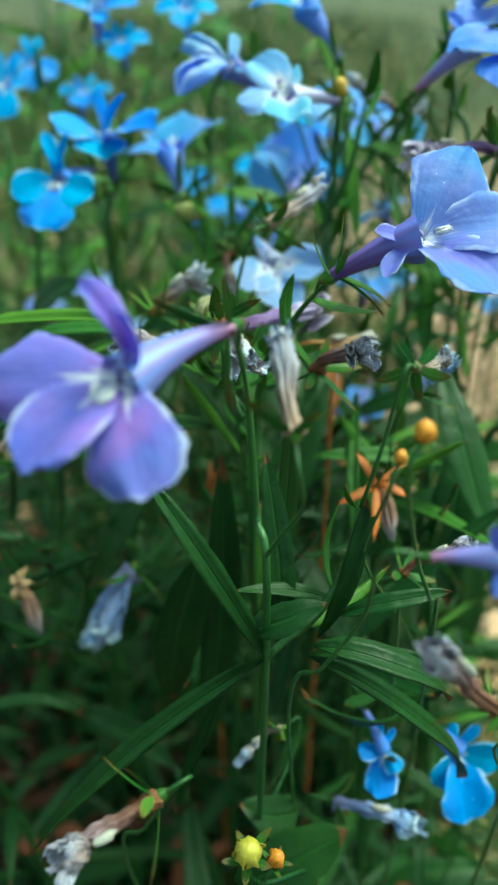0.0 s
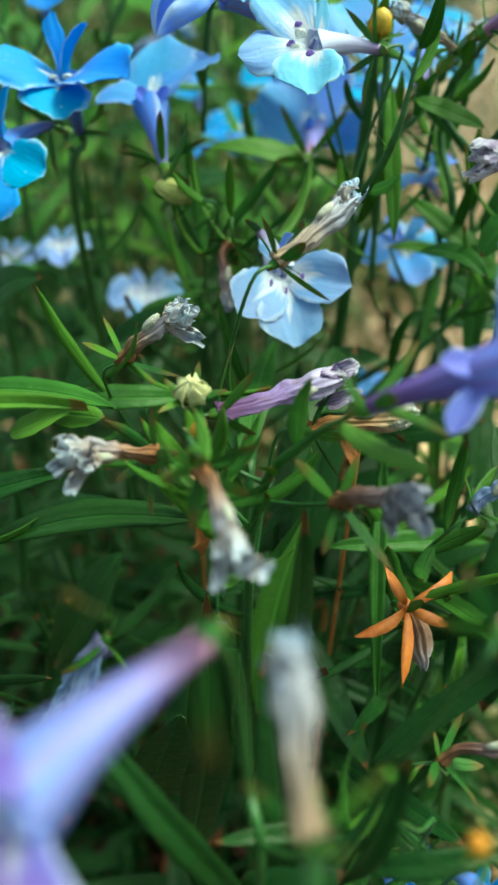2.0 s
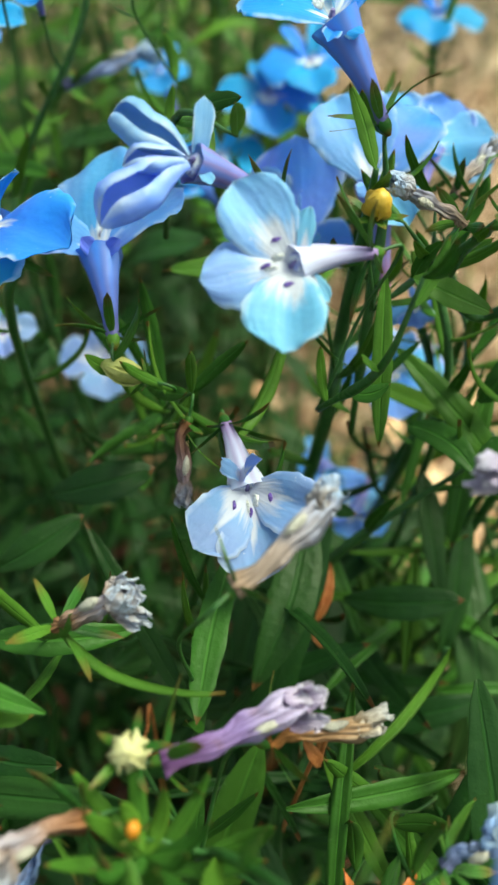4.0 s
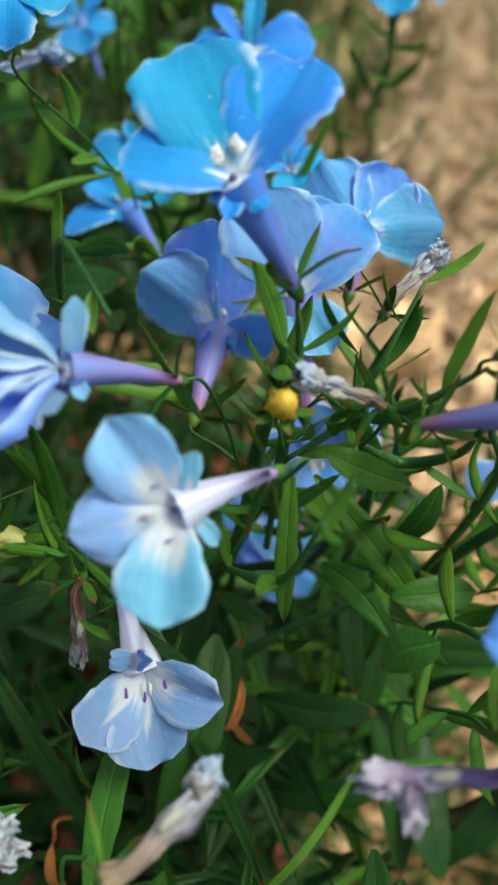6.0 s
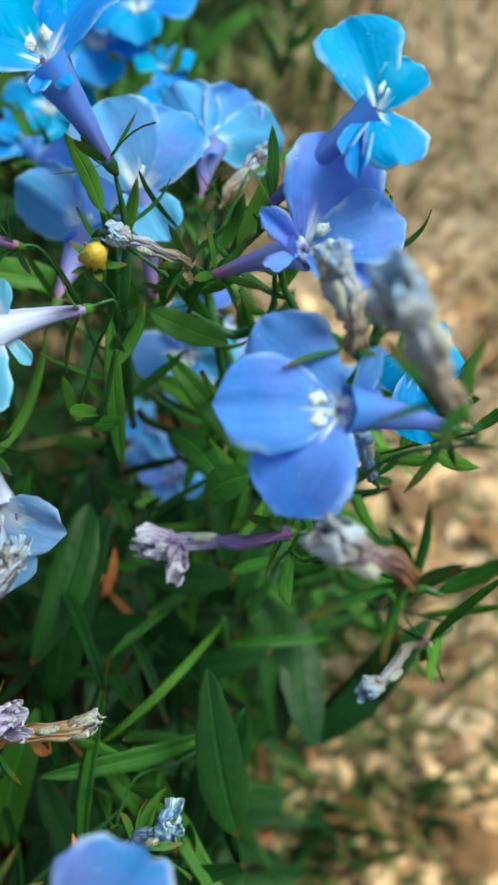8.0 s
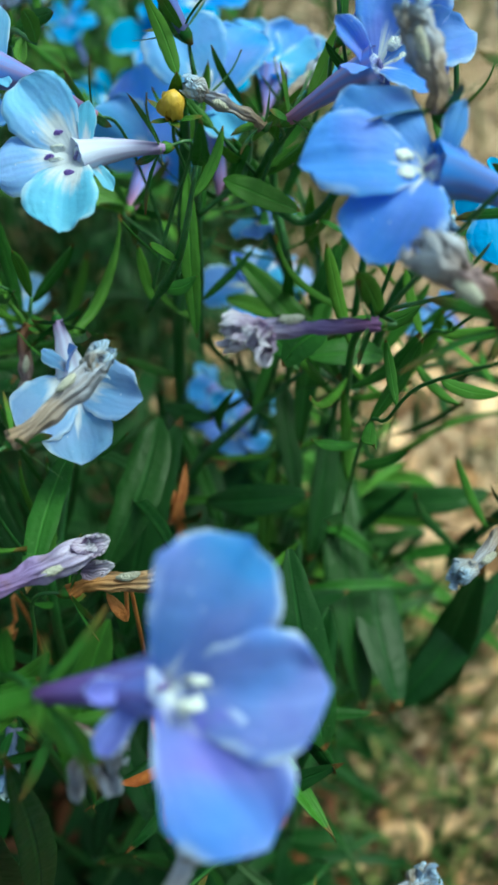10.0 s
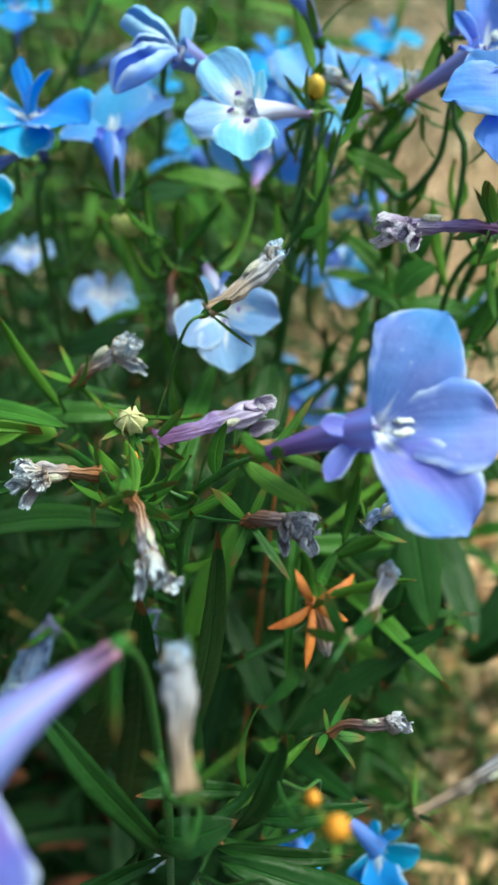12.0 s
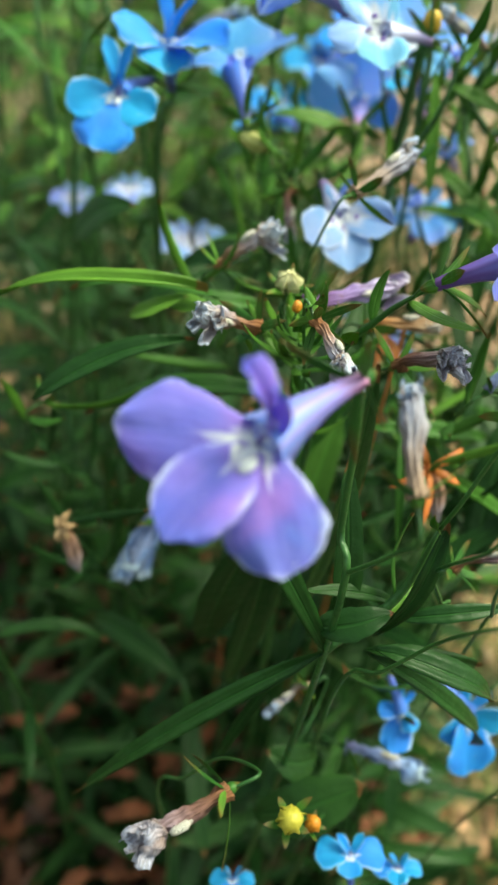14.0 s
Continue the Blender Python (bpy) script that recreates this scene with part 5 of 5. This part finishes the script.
big_leaf((0.57, 5.10, 19.33), (1.88, 5.00, 18.72), 0.30, 0.25)
big_leaf((0.03, 5.29, 19.35), (0.72, 5.28, 19.69), 0.34, 0.20)
big_leaf((-3.55, 8.23, 20.84), (-1.30, 8.29, 21.08), 0.17, 0.14)
big_leaf((-3.17, 7.76, 19.76), (-1.41, 8.11, 20.57), 0.28, 0.15)
big_leaf((-2.23, 8.86, 20.29), (-1.53, 8.77, 20.70), 0.30, 0.10)
big_leaf((-1.95, 9.66, 20.02), (-0.61, 9.86, 19.95), 0.30, 0.15)
big_leaf((-1.88, 8.98, 20.48), (-1.29, 8.78, 20.58), 0.30, 0.10)
big_leaf((-2.32, 10.84, 19.19), (-1.36, 11.31, 19.65), 0.40, 0.15)
big_leaf((0.28, 10.81, 20.04), (-0.02, 9.04, 19.75), 0.34, 0.05)
big_leaf((1.08, 11.60, 19.42), (0.53, 9.76, 18.79), 0.55, 0.10)
big_leaf((0.85, 13.84, 20.67), (-0.71, 13.71, 21.07), 0.40, 0.15)
big_leaf((1.67, 11.19, 18.23), (2.98, 10.93, 18.83), 0.45, 0.12)
big_leaf((1.85, 13.11, 20.01), (2.90, 12.34, 20.14), 0.32, 0.15)
big_leaf((2.61, 12.62, 19.03), (2.84, 11.22, 18.27), 0.36, 0.10)
big_leaf((-1.98, 8.87, 19.29), (-1.20, 8.74, 19.45), 0.30, 0.10)
big_leaf((-1.32, 8.78, 18.67), (-2.25, 8.45, 16.98), 0.62, 0.12)
big_leaf((-0.54, 8.71, 17.53), (-0.89, 7.02, 16.50), 0.50, 0.05)
big_leaf((0.65, 9.31, 18.65), (0.22, 7.94, 16.82), 0.50, 0.08)
big_leaf((0.60, 8.74, 17.57), (1.41, 7.42, 16.64), 0.40, 0.10)
big_leaf((1.05, 12.29, 18.85), (1.74, 11.83, 19.12), 0.25, 0.10)
big_leaf((1.45, 12.16, 22.46), (1.57, 11.28, 21.09), 0.20, 0.05)
big_leaf((1.94, 12.90, 20.85), (3.25, 11.80, 19.94), 0.36, 0.12)
big_leaf((1.79, 12.46, 22.20), (2.59, 12.30, 21.96), 0.30, 0.10)
big_leaf((3.12, 12.85, 20.49), (2.83, 11.48, 19.04), 0.32, 0.10)
big_leaf((-1.64, 16.45, 18.87), (-0.22, 16.17, 19.66), 0.90, 0.20)
big_leaf((1.71, 12.55, 17.23), (0.93, 9.66, 16.51), 0.80, 0.10)
big_leaf((2.79, 11.80, 20.35), (3.74, 11.92, 20.28), 0.40, 0.15)
big_leaf((4.09, 11.15, 16.60), (4.34, 9.15, 16.35), 1.00, 0.08)
big_leaf((-1.85, 11.75, 19.36), (-0.65, 12.00, 19.64), 0.50, 0.15)
big_leaf((1.77, 10.30, 16.73), (3.61, 10.37, 17.42), 0.45, 0.10)
big_leaf((2.84, 12.34, 20.66), (3.10, 12.65, 21.34), 0.28, 0.10)
big_leaf((2.71, 13.00, 19.64), (3.63, 12.09, 19.41), 0.45, 0.10)
big_leaf((3.35, 12.74, 18.37), (3.11, 10.99, 17.04), 0.42, 0.10)
big_leaf((-3.44, 20.10, 18.53), (-1.58, 19.95, 19.21), 0.50, 0.15)

# undergrowth: leafy shoots filling the plants between the flowers
grow = random.Random(11)
for k in range(130):
    x, y = grow.uniform(-7.5, 4.2), grow.uniform(4.5, 22)
    top = grow.uniform(6.0, 13.0) - max(0, x - 2.0) * 1.6
    if x < 1.8 and y < 13.5 and grow.random() < 0.78 or x > 2.0 and y < 12.5 and grow.random() < 0.7 or y > 14 and grow.random() < (0.7 if x > 0 else 0.3):
        continue
    if y > 13:
        top += 1.0
    shoot((x + grow.uniform(-1, 1), y + grow.uniform(0, 2), 0), (x, y, top), grow.randint(9, 14), grow)

# low shoots at the foot of the plants, in the shaded leaf colour
for k in range(16):
    x, y = grow.uniform(-6.0, 1.0), grow.uniform(4.5, 12.0)
    shoot((x, y + 0.5, 0), (x, y, grow.uniform(3.5, 7.5)), grow.randint(9, 13), grow, 0.9)

# more leafy growth on the open side
for k in range(20):
    x, y = grow.uniform(3.0, 6.0), grow.uniform(10.0, 17)
    if x > 3.8 and y < 14.0:
        continue
    shoot((x + grow.uniform(-0.5, 0.5), y + grow.uniform(0, 2), 0), (x, y, grow.uniform(5.5, 13.0) - max(0, x - 5)), grow.randint(8, 12), grow, 0.9)
# unseen shoots behind the camera, added to block sky light from the front
for k in range(44):
    x, y = grow.uniform(-12, 5), grow.uniform(-12, -2)
    shoot((x, y, 0), (x, y, grow.uniform(12, 17) - y * 0.9), 12, grow, 1.2)
# unseen shoots far to the left, added to cut the sky light there
for k in range(26):
    x, y = grow.uniform(-15, -8), grow.uniform(-2, 12)
    shoot((x, y, 0), (x, y, grow.uniform(13, 22)), 12, grow, 1.2)
# leafy shoots far behind the flowers
for k in range(12):
    x, y = grow.uniform(-15, 0), grow.uniform(28, 42)
    shoot((x, y + grow.uniform(0, 2), 0), (x + grow.uniform(-1.5, 1.5), y, grow.uniform(14, 24.5) - max(0, x) * 0.7), grow.randint(9, 14), grow, 0.8)

for k in range(10):
    x, y = 2.9 + 0.24 * k, grow.uniform(11.5, 14.0)
    shoot((x, y + 1, 0), (x, y, grow.uniform(15.0, 18.0)), 9, grow, 0.7)

# narrow leaves crowding round the flowering stems
for k in range(75):
    x, y = grow.uniform(-1.2, 2.8), grow.uniform(6.8, 11.8)
    if x < 0.3 and y < 9.0 or x < 0.9 and grow.random() < 0.75 or x > 1.5 and grow.random() < 0.65:
        continue
    base = Vector((x, y, grow.uniform(15.0, 18.8)))
    an, length = grow.uniform(0, 6.3), grow.uniform(1.4, 2.8)
    tip = base + Vector((math.cos(an), math.sin(an), grow.uniform(0.1, 1.0))).normalized() * length
    tip.z = min(tip.z, 20.3)
    # lower and left leaves carry shade in their colour
    part("leaf", sheet_mesh("leaf", LEAF if base.z > 17.3 and x > 0.6 else LEAF_SHADED, 6), None, plant_at(base), matrix=lay(base, tip, grow.uniform(0.16, 0.32), length * grow.uniform(0.02, 0.16), (grow.uniform(-0.5, 0.5), grow.uniform(-0.7, 0.1), 1)))
    if k % 3 == 0:
        path = smooth_path([base, base + Vector((0.1, 0.6, -4)), base + Vector((0.2, 1.2, -base.z))], 5)
        part("stem", along(path, [0.03 + 0.02 * q / len(path) for q in range(len(path))], 6, "stem"), STEM, plant_at(base))

# slender upright stems behind the flowers
for k in range(26):
    x, y = grow.uniform(-11, 2.2) if k < 12 else grow.uniform(-10, -1), grow.uniform(15, 28)
    shoot((x, y + grow.uniform(0, 2), 0), (x + grow.uniform(-0.8, 0.8), y, grow.uniform(17, 23.5) - max(0, 20 - y) * 0.5), grow.randint(8, 12), grow, 1.25 if k % 2 else 0.5)
# taller leafy stems at the back of the bed
for k in range(22):
    x, y = grow.uniform(-13, 1.5), grow.uniform(22, 36)
    shoot((x, y + 1, 0), (x + grow.uniform(-1.0, 1.0), y, grow.uniform(20.5, 25.0) - max(0, x) * 1.5), grow.randint(10, 14), grow, 1.0)
# thin leaves standing up between the flowers in front
for k in range(34):
    x, y = grow.uniform(-4.5, 3.2), grow.uniform(6.5, 13)
    if x < 0.7 and y < 11.5 and grow.random() < 0.85 or x > 1.6 and grow.random() < 0.7:
        continue
    shoot((x, y + 1, 0), (x + grow.uniform(-0.6, 0.6), y, grow.uniform(13.5, 18.5)), grow.randint(9, 13), grow, 0.5)
